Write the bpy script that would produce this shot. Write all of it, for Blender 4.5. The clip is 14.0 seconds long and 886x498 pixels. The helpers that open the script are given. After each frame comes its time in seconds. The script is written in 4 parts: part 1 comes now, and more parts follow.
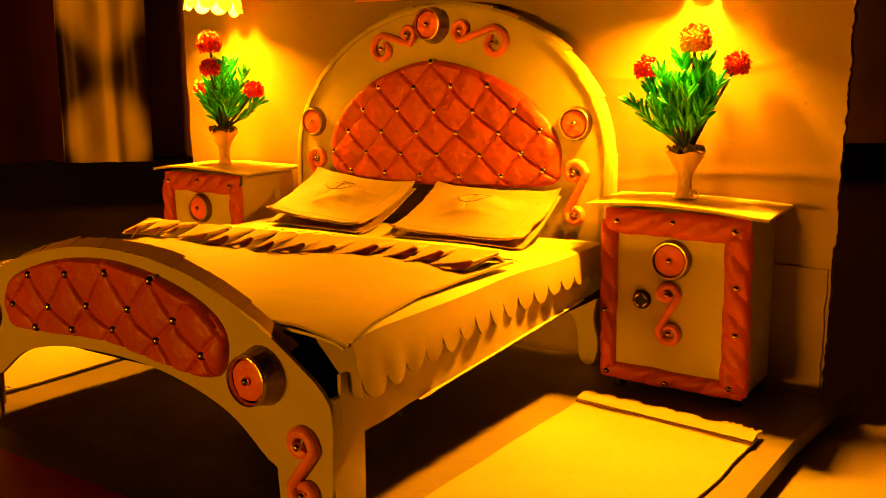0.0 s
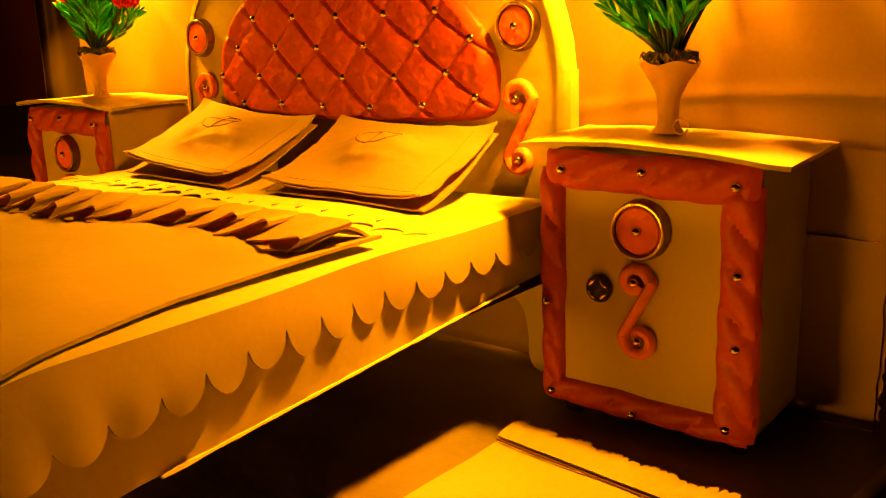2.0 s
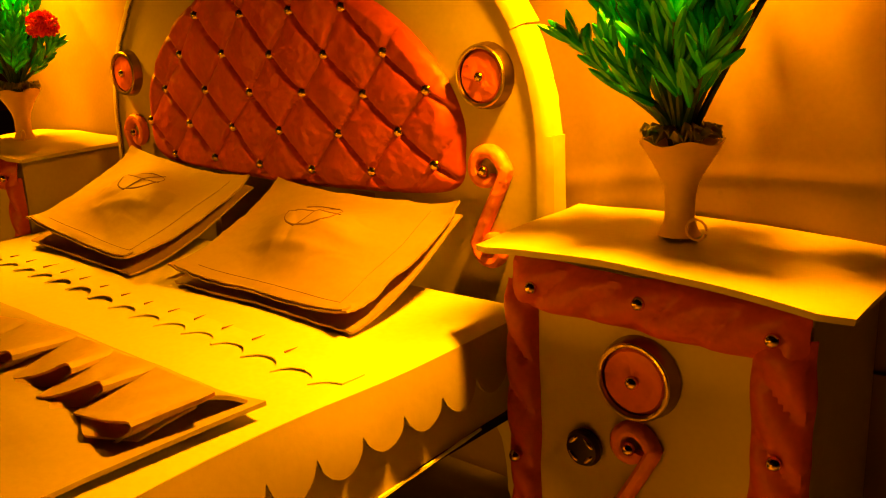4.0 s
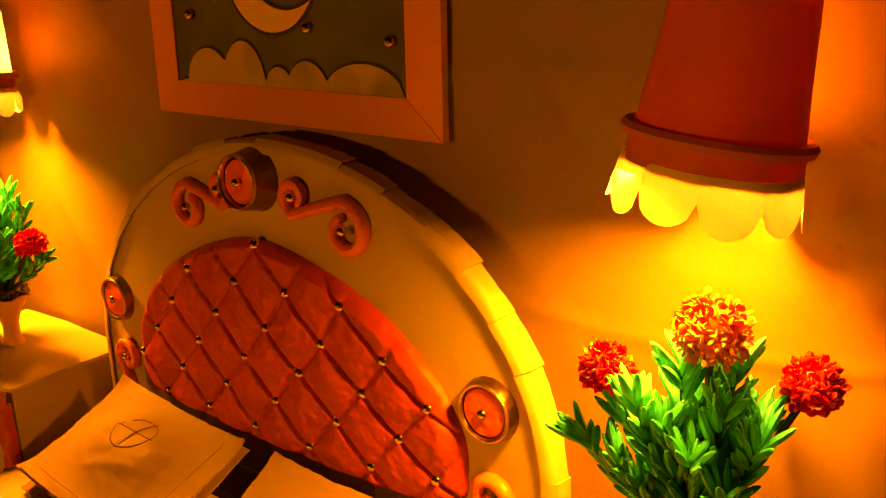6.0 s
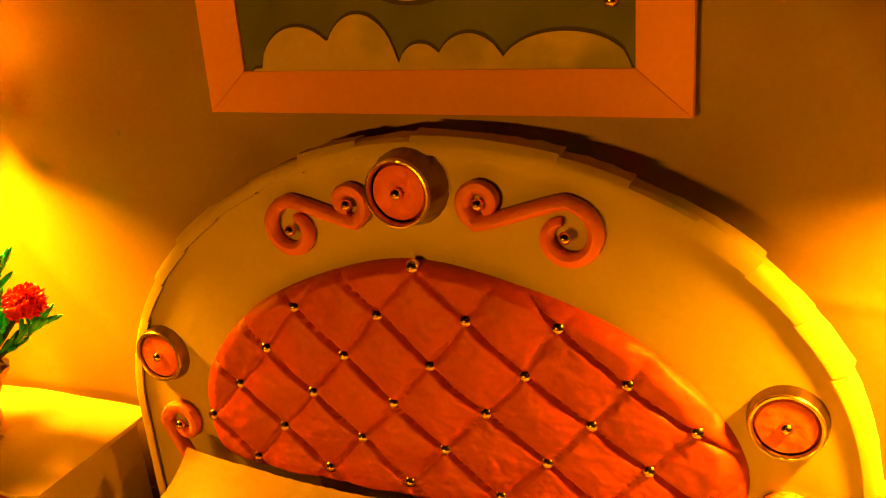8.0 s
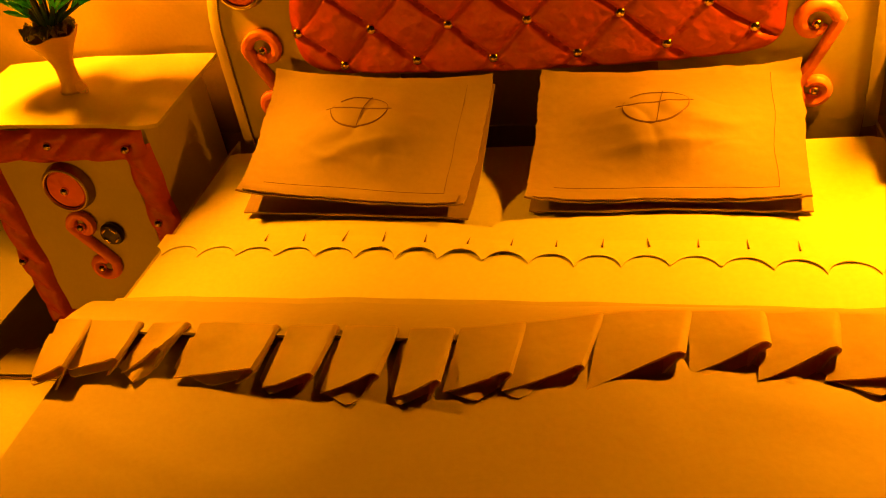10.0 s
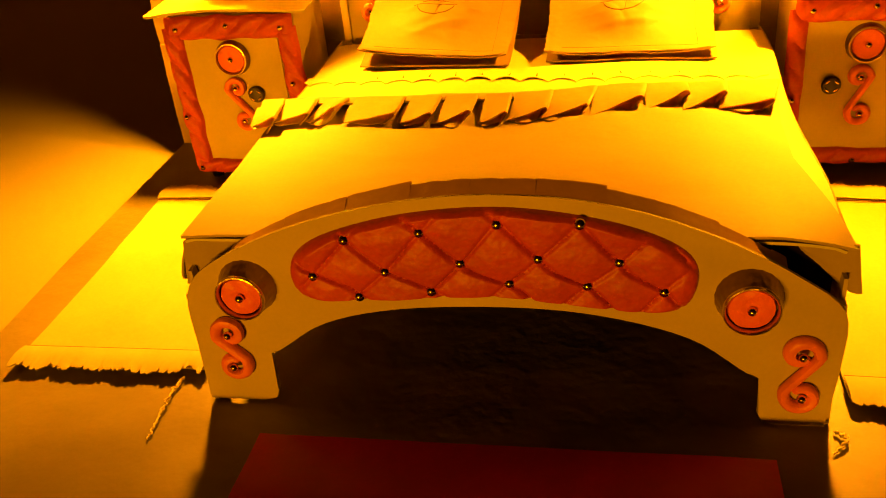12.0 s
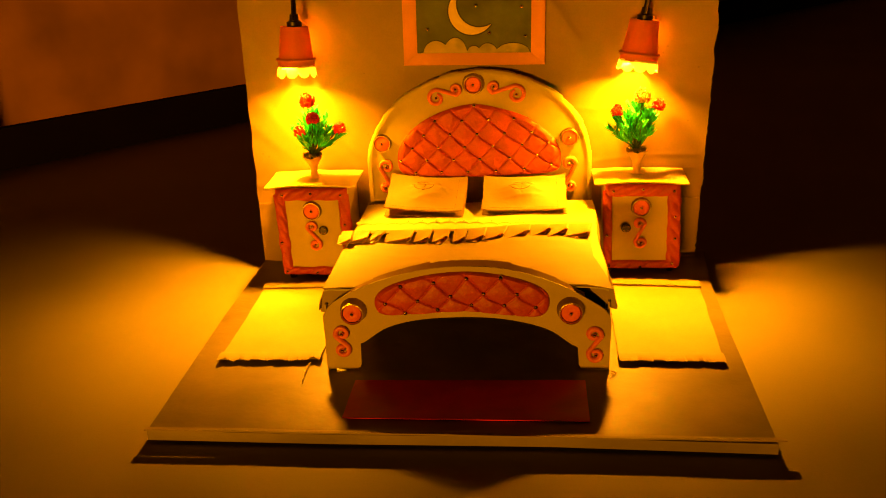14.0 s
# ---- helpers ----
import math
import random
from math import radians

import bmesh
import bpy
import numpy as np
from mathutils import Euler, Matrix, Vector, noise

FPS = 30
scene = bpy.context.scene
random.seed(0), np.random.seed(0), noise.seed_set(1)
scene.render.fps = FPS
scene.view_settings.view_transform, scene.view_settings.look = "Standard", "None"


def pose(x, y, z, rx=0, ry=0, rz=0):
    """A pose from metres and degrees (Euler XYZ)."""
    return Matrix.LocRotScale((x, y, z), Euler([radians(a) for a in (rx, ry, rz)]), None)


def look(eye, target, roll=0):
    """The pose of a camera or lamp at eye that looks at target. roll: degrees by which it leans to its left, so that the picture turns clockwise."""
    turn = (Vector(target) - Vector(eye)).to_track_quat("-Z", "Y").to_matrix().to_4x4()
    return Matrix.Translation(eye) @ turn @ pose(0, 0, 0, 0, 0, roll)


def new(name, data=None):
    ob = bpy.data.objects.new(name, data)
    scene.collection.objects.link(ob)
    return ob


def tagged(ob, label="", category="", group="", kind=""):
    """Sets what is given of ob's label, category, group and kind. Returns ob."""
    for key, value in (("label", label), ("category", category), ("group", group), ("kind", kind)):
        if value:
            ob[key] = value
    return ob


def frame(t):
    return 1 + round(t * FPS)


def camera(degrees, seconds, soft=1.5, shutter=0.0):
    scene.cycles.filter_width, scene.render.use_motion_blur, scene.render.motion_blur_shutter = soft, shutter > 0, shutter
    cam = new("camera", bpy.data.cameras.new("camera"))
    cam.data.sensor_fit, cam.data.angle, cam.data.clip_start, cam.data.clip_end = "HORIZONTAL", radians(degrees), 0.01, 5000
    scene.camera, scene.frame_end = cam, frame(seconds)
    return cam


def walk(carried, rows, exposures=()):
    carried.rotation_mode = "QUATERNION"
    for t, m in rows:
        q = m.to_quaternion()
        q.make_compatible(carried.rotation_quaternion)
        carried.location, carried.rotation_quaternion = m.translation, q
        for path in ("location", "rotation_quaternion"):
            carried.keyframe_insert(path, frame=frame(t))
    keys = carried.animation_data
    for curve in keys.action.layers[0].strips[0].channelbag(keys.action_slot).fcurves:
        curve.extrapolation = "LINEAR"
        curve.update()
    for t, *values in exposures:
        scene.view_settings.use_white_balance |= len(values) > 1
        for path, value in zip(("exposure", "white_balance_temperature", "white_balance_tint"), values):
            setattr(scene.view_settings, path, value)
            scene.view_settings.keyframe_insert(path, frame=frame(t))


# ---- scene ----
# All building numbers below are in decimetres; D turns them into metres. The wall's front is y = 0, the base's top z = 0.
D = 0.1
cam = camera(52.4, 14.0, soft=1.0)
PATH = [
    (0, 0.27241, -0.41324, 0.13380, 33.612, -9.824, -0.359),
    (0.5, 0.26864, -0.37523, 0.12330, 35.648, -11.005, -0.963),
    (1, 0.26698, -0.34052, 0.12235, 36.603, -11.825, -1.158),
    (1.5, 0.26051, -0.30252, 0.12173, 37.112, -12.797, -1.641),
    (2, 0.25213, -0.26919, 0.11705, 38.328, -13.440, -1.472),
    (2.2, 0.24402, -0.25830, 0.11388, 38.796, -13.437, -1.352),
    (4.3, 0.22411, -0.18680, 0.14619, 41.487, -15.352, -2.655),
    (4.5, 0.22324, -0.18373, 0.15778, 41.641, -15.939, -2.863),
    (5, 0.22094, -0.18434, 0.18553, 40.983, -16.221, -2.476),
    (5.5, 0.21877, -0.18185, 0.20482, 40.814, -15.399, -2.279),
    (6, 0.20763, -0.17296, 0.21422, 40.532, -15.051, -2.397),
    (6.5, 0.17882, -0.17248, 0.22925, 36.577, -14.422, -3.867),
    (7, 0.13945, -0.17934, 0.23493, 32.102, -15.081, -4.891),
    (7.2, 0.12891, -0.18329, 0.23267, 30.734, -15.103, -4.823),
    (9.3, 0.05317, -0.22073, 0.21064, 18.895, -31.036, -9.377),
    (9.5, 0.04952, -0.23146, 0.21095, 18.324, -32.979, -9.899),
    (10, 0.04527, -0.26387, 0.20206, 17.448, -35.190, -10.179),
    (10.5, 0.04459, -0.30304, 0.20031, 16.928, -36.887, -10.096),
    (11, 0.04571, -0.34548, 0.19690, 17.039, -36.996, -9.947),
    (11.5, 0.04354, -0.39233, 0.18902, 16.783, -36.862, -9.592),
    (12, 0.03849, -0.44582, 0.19745, 12.603, -30.154, -6.019),
    (12.5, 0.04456, -0.51668, 0.21421, 10.389, -26.346, -5.164),
    (13, 0.05374, -0.59158, 0.24380, 8.600, -23.988, -4.499),
    (13.5, 0.05702, -0.68557, 0.27487, 7.673, -22.329, -3.858),
    (14, 0.05240, -0.79411, 0.31162, 6.242, -20.642, -3.196),
]


def aim(x, y, z, yaw, pitch, roll):
    """A camera pose: yaw to the left from +y, pitch up, roll as in look()."""
    a, b = radians(yaw), radians(pitch)
    way = Vector((-math.sin(a) * math.cos(b), math.cos(a) * math.cos(b), math.sin(b)))
    return look(Vector((x, y, z)), Vector((x, y, z)) + way, roll)


walk(cam, [(r[0], aim(*r[1:])) for r in PATH], [
    (0, -1.03, 6500, 10), (2.2, -1.43, 6500, 10), (4.3, -2.2, 6500, -4), (5, -2.27, 6500, 4), (6, -2.12, 7200, 44), (6.5, -1.82, 7200, 52), (7, -0.95, 6500, 28),
    (9.5, -2.09, 6500, 4), (10, -2.15, 6500, 10), (10.5, -1.93, 6500, 14), (11, -1.5, 6500, 14), (11.5, -0.47, 6500, 10), (12.5, -0.58, 6500, 10), (13.5, -0.79, 6500, 10), (14, -0.72, 6500, 10)])

# ---- light ----
world = bpy.data.worlds.new("world")
scene.world = world
world.use_nodes = True
world.node_tree.nodes["Background"].inputs[0].default_value = (0.30, 0.10, 0.005, 1)
world.node_tree.nodes["Background"].inputs[1].default_value = 0.004
LAMP_LEFT, LAMP_RIGHT = (-1.50, -0.24, 1.97), (1.42, -0.20, 1.90)
LAMP_COLOUR = (1.0, 0.302, 0.0012)
for p, lean, watts, size in ((LAMP_LEFT, -0.035, 2.85, 0.018), (LAMP_RIGHT, -0.15, 2.6, 0.012)):
    data = bpy.data.lights.new("bulb_light", "AREA")
    data.shape, data.size, data.spread = "DISK", size, radians(144)
    data.color, data.energy = LAMP_COLOUR, watts
    at = D * Vector((p[0] + 0.58 * lean, p[1] - 0.085, p[2] - 0.066))
    new("bulb_light", data).matrix_world = look(at, at + Vector((lean, -0.26, -1)))

# added low front fill without a known source; it also reaches the room's far wall
data = bpy.data.lights.new("added_front_fill", "AREA")
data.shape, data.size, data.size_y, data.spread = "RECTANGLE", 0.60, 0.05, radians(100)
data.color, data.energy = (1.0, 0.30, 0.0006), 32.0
new("added_front_fill", data).matrix_world = look(Vector((-0.75, -2.95, 0.022)), Vector((-0.50, 0.10, 0.09)))


# ---- materials ----
def material(name, colour, rough=0.7, metal=0.0, mottle=0.10, mottle_scale=18.0, grain=0.035, grain_scale=700.0, bump=0.12,
             bump_scale=300.0, vary=0.0, translucent=0.0, spots=0.0, second=None, glow=(1, 0.6, 0.35)):
    m = bpy.data.materials.new(name)
    m.use_nodes = True
    nt = m.node_tree
    n, link = nt.nodes, nt.links.new
    bsdf = n["Principled BSDF"]
    bsdf.inputs["Roughness"].default_value, bsdf.inputs["Metallic"].default_value = rough, metal
    co = n.new("ShaderNodeTexCoord").outputs["Object"]

    def cloud(scale, detail=4.0):
        t = n.new("ShaderNodeTexNoise")
        t.inputs["Scale"].default_value, t.inputs["Detail"].default_value = scale, detail
        link(co, t.inputs["Vector"])
        return t.outputs["Fac"]

    def shade(fac, low, high, colour_in):
        r = n.new("ShaderNodeMapRange")
        r.inputs["From Min"].default_value, r.inputs["From Max"].default_value = 0.3, 0.7
        r.inputs["To Min"].default_value, r.inputs["To Max"].default_value = low, high
        link(fac, r.inputs["Value"])
        mix = n.new("ShaderNodeMix")
        mix.data_type, mix.blend_type = "RGBA", "MULTIPLY"
        mix.inputs["Factor"].default_value = 1
        link(colour_in, mix.inputs["A"])
        link(r.outputs["Result"], mix.inputs["B"])
        return mix.outputs["Result"]

    rgb = n.new("ShaderNodeRGB")
    rgb.outputs[0].default_value = (*colour, 1)
    out = rgb.outputs[0]
    if second:
        mix = n.new("ShaderNodeMix")
        mix.data_type = "RGBA"
        ramp = n.new("ShaderNodeMapRange")
        ramp.inputs["From Min"].default_value, ramp.inputs["From Max"].default_value = 0.45, 0.62
        link(cloud(mottle_scale * 2.3), ramp.inputs["Value"])
        link(ramp.outputs["Result"], mix.inputs["Factor"])
        link(out, mix.inputs["A"])
        mix.inputs["B"].default_value = (*second, 1)
        out = mix.outputs["Result"]
    out = shade(cloud(mottle_scale), 1 - mottle, 1 + mottle, out)
    out = shade(cloud(grain_scale, 2.0), 1 - grain, 1 + grain * 0.5, out)
    if spots:
        t = n.new("ShaderNodeTexVoronoi")
        t.inputs["Scale"].default_value = mottle_scale * 6
        link(co, t.inputs["Vector"])
        r = n.new("ShaderNodeMapRange")
        r.inputs["From Min"].default_value, r.inputs["From Max"].default_value = 0.03, 0.07
        r.inputs["To Min"].default_value, r.inputs["To Max"].default_value = 1 - spots, 1
        link(t.outputs["Distance"], r.inputs["Value"])
        mix = n.new("ShaderNodeMix")
        mix.data_type, mix.blend_type = "RGBA", "MULTIPLY"
        mix.inputs["Factor"].default_value = 1
        link(out, mix.inputs["A"])
        link(r.outputs["Result"], mix.inputs["B"])
        out = mix.outputs["Result"]
    if vary:
        info = n.new("ShaderNodeObjectInfo")
        r = n.new("ShaderNodeMapRange")
        r.inputs["To Min"].default_value, r.inputs["To Max"].default_value = 1 - vary, 1 + vary
        link(info.outputs["Random"], r.inputs["Value"])
        mix = n.new("ShaderNodeMix")
        mix.data_type, mix.blend_type = "RGBA", "MULTIPLY"
        mix.inputs["Factor"].default_value = 1
        link(out, mix.inputs["A"])
        link(r.outputs["Result"], mix.inputs["B"])
        out = mix.outputs["Result"]
    link(out, bsdf.inputs["Base Color"])
    if bump:
        b = n.new("ShaderNodeBump")
        b.inputs["Strength"].default_value, b.inputs["Distance"].default_value = bump, 0.0006
        link(cloud(bump_scale, 5.0), b.inputs["Height"])
        link(b.outputs["Normal"], bsdf.inputs["Normal"])
        c = n.new("ShaderNodeBump")
        c.inputs["Strength"].default_value, c.inputs["Distance"].default_value = min(1, bump * 1.5), 0.003
        link(cloud(mottle_scale * 1.7, 3.0), c.inputs["Height"])
        link(b.outputs["Normal"], c.inputs["Normal"])
        link(c.outputs["Normal"], bsdf.inputs["Normal"])
    if translucent:
        t = n.new("ShaderNodeBsdfTranslucent")
        warm = n.new("ShaderNodeMix")
        warm.data_type, warm.blend_type = "RGBA", "MULTIPLY"
        warm.inputs["Factor"].default_value = 1
        warm.inputs["B"].default_value = (*glow, 1)
        link(out, warm.inputs["A"])
        link(warm.outputs["Result"], t.inputs["Color"])
        mix = n.new("ShaderNodeMixShader")
        mix.inputs["Fac"].default_value = translucent
        link(bsdf.outputs[0], mix.inputs[1])
        link(t.outputs[0], mix.inputs[2])
        link(mix.outputs[0], n["Material Output"].inputs["Surface"])
    return m


PAPER = material("cream_paper", (0.57, 0.58, 0.14), 0.62, mottle=0.04, mottle_scale=22)
PEACH = material("peach_paper", (0.36, 0.305, 0.082), 0.6, mottle=0.06, mottle_scale=24, bump=0.18, translucent=0.07)
CASE = material("thin_peach_pillow_paper", (0.42, 0.33, 0.09), 0.6, mottle=0.08, mottle_scale=30, bump=0.25, translucent=0.36, glow=(1, 0.5, 0.15))
COVER = material("yellowed_peach_paper", (0.385, 0.330, 0.080), 0.6, mottle=0.06, mottle_scale=20, bump=0.18, translucent=0.05)
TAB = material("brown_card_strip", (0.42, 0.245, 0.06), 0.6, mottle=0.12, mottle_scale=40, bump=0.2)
LIP = material("worn_brown_paper", (0.22, 0.18, 0.05), 0.6, mottle=0.15, mottle_scale=20, bump=0.2)
THIN = material("thin_peach_paper", (0.64, 0.56, 0.13), 0.6, mottle=0.08, mottle_scale=40, bump=0.25, translucent=0.38, glow=(1, 0.42, 0.12))
CARD = material("cream_card", (0.47, 0.41, 0.12), 0.6, mottle=0.07, mottle_scale=30, bump=0.2)
WALL = material("painted_card_wall", (0.25, 0.172, 0.029), 0.5, mottle=0.16, mottle_scale=11, grain=0.05, bump=0.32, bump_scale=60, spots=0.25)
KRAFT = material("brown_base_card", (0.190, 0.165, 0.042), 0.5, mottle=0.28, mottle_scale=14, bump=0.3)
GROUND = material("pale_room_floor", (0.275, 0.255, 0.06), 0.65, mottle=0.08, mottle_scale=5, bump=0.1)
RUG = material("rug_paper", (0.41, 0.365, 0.10), 0.7, mottle=0.05, mottle_scale=25)
TRIM = material("orange_tinted_paper", (0.66, 0.60, 0.15), 0.6, mottle=0.06, mottle_scale=30)
TOP = material("yellowed_card", (0.50, 0.46, 0.13), 0.5, mottle=0.10, mottle_scale=26, bump=0.2)
CORAL = material("coral_foam_clay", (0.45, 0.052, 0.026), 0.5, mottle=0.12, mottle_scale=45, grain=0.12, bump=0.35, bump_scale=260)
CORAL_DISC = material("coral_clay_disc", (0.74, 0.14, 0.07), 0.5, mottle=0.14, mottle_scale=80, bump=0.3, bump_scale=400)
SCROLL = material("peach_clay_scroll", (0.74, 0.19, 0.08), 0.45, mottle=0.15, mottle_scale=90, bump=0.25, bump_scale=300)
GOLD = material("gold_bead_metal", (0.75, 0.52, 0.22), 0.18, 1.0, mottle=0.1, grain=0.05, bump=0)
RIM = material("gold_rim_metal", (0.62, 0.50, 0.28), 0.28, 1.0, mottle=0.15, mottle_scale=120, bump=0.2)
CAP = material("crimped_tin", (0.24, 0.16, 0.07), 0.28, 1.0, mottle=0.2, mottle_scale=150, bump=0.06)
BLACK = material("black_plastic", (0.015, 0.012, 0.01), 0.35, mottle=0.2, bump=0.1)
MAT_RED = material("dark_red_glossy_paper", (0.92, 0.020, 0.008), 0.35, mottle=0.2, mottle_scale=25, bump=0.25, bump_scale=90)
LEAF = material("green_plastic_leaf", (0.010, 0.48, 0.16), 0.38, mottle=0.35, mottle_scale=70, bump=0.15, vary=0.25, second=(0.05, 0.78, 0.32))
PETAL = material("red_flower_petal", (0.90, 0.020, 0.02), 0.4, mottle=0.25, mottle_scale=120, bump=0.2, second=(0.92, 0.07, 0.04), translucent=0.25, glow=(1, 0.8, 0.8))
# red petals with the lamp's pale yellow glare put into their colour
BLOOM_TOP = material("red_petal_with_lamp_glare", (0.95, 0.80, 0.42), 0.4, mottle=0.2, mottle_scale=20, bump=0.2, second=(0.82, 0.05, 0.03), translucent=0.45, glow=(1, 0.95, 0.8))
STEM = material("dark_stem_plastic", (0.010, 0.055, 0.015), 0.45, mottle=0.3, mottle_scale=80)
VASE = material("peach_paper_vase", (0.76, 0.52, 0.30), 0.5, mottle=0.1, mottle_scale=60)
SHADE = material("pink_paper_shade", (0.50, 0.19, 0.08), 0.6, mottle=0.12, mottle_scale=40, translucent=0.12, glow=(1, 0.4, 0.15))
SHADE_BACK = material("thin_pale_paper", (0.88, 0.74, 0.40), 0.6, mottle=0.1, mottle_scale=40, translucent=0.78, glow=(1, 0.95, 0.6))
FRILL = material("white_paper_frill", (0.93, 0.92, 0.80), 0.7, mottle=0.05, translucent=0.06, glow=(1, 0.85, 0.6))
SKY = material("night_sky_paper", (0.080, 0.108, 0.088), 0.6, mottle=0.45, mottle_scale=28, bump=0.2)
MOON = material("moon_paper", (0.80, 0.62, 0.36), 0.6, mottle=0.06)
CLOUD = material("cloud_paper", (0.56, 0.47, 0.24), 0.65, mottle=0.25, mottle_scale=16, second=(0.26, 0.26, 0.13))
OUTLINE = material("black_ink", (0.02, 0.015, 0.01), 0.6, bump=0)
PENCIL = material("dark_cut_line", (0.16, 0.07, 0.025), 0.7, bump=0)
FRAME = material("peach_frame_paper", (0.76, 0.32, 0.13), 0.6, mottle=0.06, mottle_scale=30)
GLUE = material("clear_glue_strand", (0.90, 0.82, 0.35), 0.10, mottle=0.1, bump=0)
ROOM = material("room_wall_paint", (0.43, 0.205, 0.08), 0.6, mottle=0.45, mottle_scale=5, bump=0.4)
# dark wood; on the bed box this near-black colour stands for shade
SKIRTING_AND_SHADE = material("dark_wood_and_bed_shade", (0.007, 0.004, 0.002), 0.85, mottle=0.3, mottle_scale=6)
CURTAIN = material("dark_maroon_cloth", (0.04, 0.007, 0.004), 0.85, mottle=0.25, mottle_scale=6)
# the room's darkness is put into this near-black wall colour
DARK_WALL = material("room_darkness_wall", (0.02, 0.012, 0.008), 0.8, mottle=0.2, mottle_scale=3)
for m in (SKIRTING_AND_SHADE, CURTAIN, DARK_WALL):
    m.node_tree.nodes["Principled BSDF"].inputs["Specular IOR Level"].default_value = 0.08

BULB = bpy.data.materials.new("lit_bulb")
BULB.use_nodes = True
BULB.node_tree.nodes["Principled BSDF"].inputs["Emission Color"].default_value = (1.0, 0.26, 0.006, 1)
BULB.node_tree.nodes["Principled BSDF"].inputs["Emission Strength"].default_value = 8000.0


# ---- mesh tools ----
def done(bm, name, mat, smooth=True, sharp=38):
    """A mesh from a bmesh in decimetres."""
    bmesh.ops.scale(bm, vec=(D, D, D), verts=bm.verts)
    bmesh.ops.recalc_face_normals(bm, faces=bm.faces)
    me = bpy.data.meshes.new(name)
    bm.to_mesh(me)
    bm.free()
    me.materials.append(mat)
    if smooth:
        for p in me.polygons:
            p.use_smooth = True
        me.set_sharp_from_angle(angle=radians(sharp))
    return me


def thing(name, at, label, category, group=""):
    """An Empty at the base of a thing."""
    ob = new(name)
    ob.empty_display_size = 0.01
    ob.location = D * Vector(at)
    return tagged(ob, label, category, group)


def part(name, bm, mat, parent, label="", at=(0, 0, 0), turn=(0, 0, 0)):
    """One mesh object under a thing or a part; bm may be a bmesh or ready mesh data."""
    ob = new(name, bm if isinstance(bm, bpy.types.Mesh) else done(bm, name, mat))
    ob.parent = parent
    ob.matrix_basis = pose(*(D * v for v in at), *turn)
    return tagged(ob, label)


def structure(name, bm, mat, label, category):
    return tagged(new(name, done(bm, name, mat)), label, category, kind="structure")


def catmull(ctrl, n=8, closed=False):
    """A smooth line through control points."""
    pts = [Vector(p) for p in ctrl]
    ends = pts[-1:] + pts + pts[:2] if closed else [2 * pts[0] - pts[1]] + pts + [2 * pts[-1] - pts[-2]]
    out = []
    for a, b, c, d in zip(ends, ends[1:], ends[2:], ends[3:]):
        for k in range(n):
            t = k / n
            out.append(0.5 * (2 * b + (c - a) * t + (2 * a - 5 * b + 4 * c - d) * t * t + (3 * b - a - 3 * c + d) * t ** 3))
    return out if closed else out + [pts[-1]]


def box(bm, x0, x1, y0, y1, z0, z1, bevel=0.0):
    made = bmesh.ops.create_cube(bm, size=1, matrix=Matrix.LocRotScale(((x0 + x1) / 2, (y0 + y1) / 2, (z0 + z1) / 2), None, (x1 - x0, y1 - y0, z1 - z0)))
    if bevel:
        edges = list({e for v in made["verts"] for e in v.link_edges})
        bmesh.ops.bevel(bm, geom=edges, offset=bevel, segments=2, affect="EDGES", profile=0.5)
    return bm


def slab(bm, outline, y0, y1, bevel=0.0):
    """An outline in x and z, made solid from y0 to y1."""
    front = [bm.verts.new((p[0], y0, p[1])) for p in outline]
    back = [bm.verts.new((p[0], y1, p[1])) for p in outline]
    faces = [bm.faces.new(front), bm.faces.new(back[::-1])]
    for a, b, c, d in zip(front, front[1:] + front[:1], back[1:] + back[:1], back):
        bm.faces.new((a, d, c, b))
    if bevel:
        edges = [e for e in faces[0].edges]
        bmesh.ops.bevel(bm, geom=edges, offset=bevel, segments=2, affect="EDGES", profile=0.5)
    return bm


def plate(bm, outline, z0, z1, bevel=0.0):
    """An outline in x and y, made solid from z0 to z1."""
    low = [bm.verts.new((p[0], p[1], z0)) for p in outline]
    top = [bm.verts.new((p[0], p[1], z1)) for p in outline]
    faces = [bm.faces.new(low[::-1]), bm.faces.new(top)]
    for a, b, c, d in zip(low, low[1:] + low[:1], top[1:] + top[:1], top):
        bm.faces.new((a, b, c, d))
    if bevel:
        bmesh.ops.bevel(bm, geom=list(faces[1].edges), offset=bevel, segments=2, affect="EDGES", profile=0.5)
    return bm


def tube(bm, pts, radius, seg=8, flat=1.0):
    """A tube along points; radius is a number or a function of 0..1."""
    pts = [Vector(p) for p in pts]
    rings, side = [], None
    for k, p in enumerate(pts):
        way = (pts[min(k + 1, len(pts) - 1)] - pts[max(k - 1, 0)]).normalized()
        if side is None:
            side = way.orthogonal().normalized()
        side = (side - way * side.dot(way)).normalized()
        up = way.cross(side)
        r = radius(k / (len(pts) - 1)) if callable(radius) else radius
        rings.append([bm.verts.new(p + r * (math.cos(a) * side + flat * math.sin(a) * up)) for a in (2 * math.pi * j / seg for j in range(seg))])
    for a, b in zip(rings, rings[1:]):
        for j in range(seg):
            bm.faces.new((a[j], a[(j + 1) % seg], b[(j + 1) % seg], b[j]))
    bm.faces.new(rings[0][::-1])
    bm.faces.new(rings[-1])
    return bm


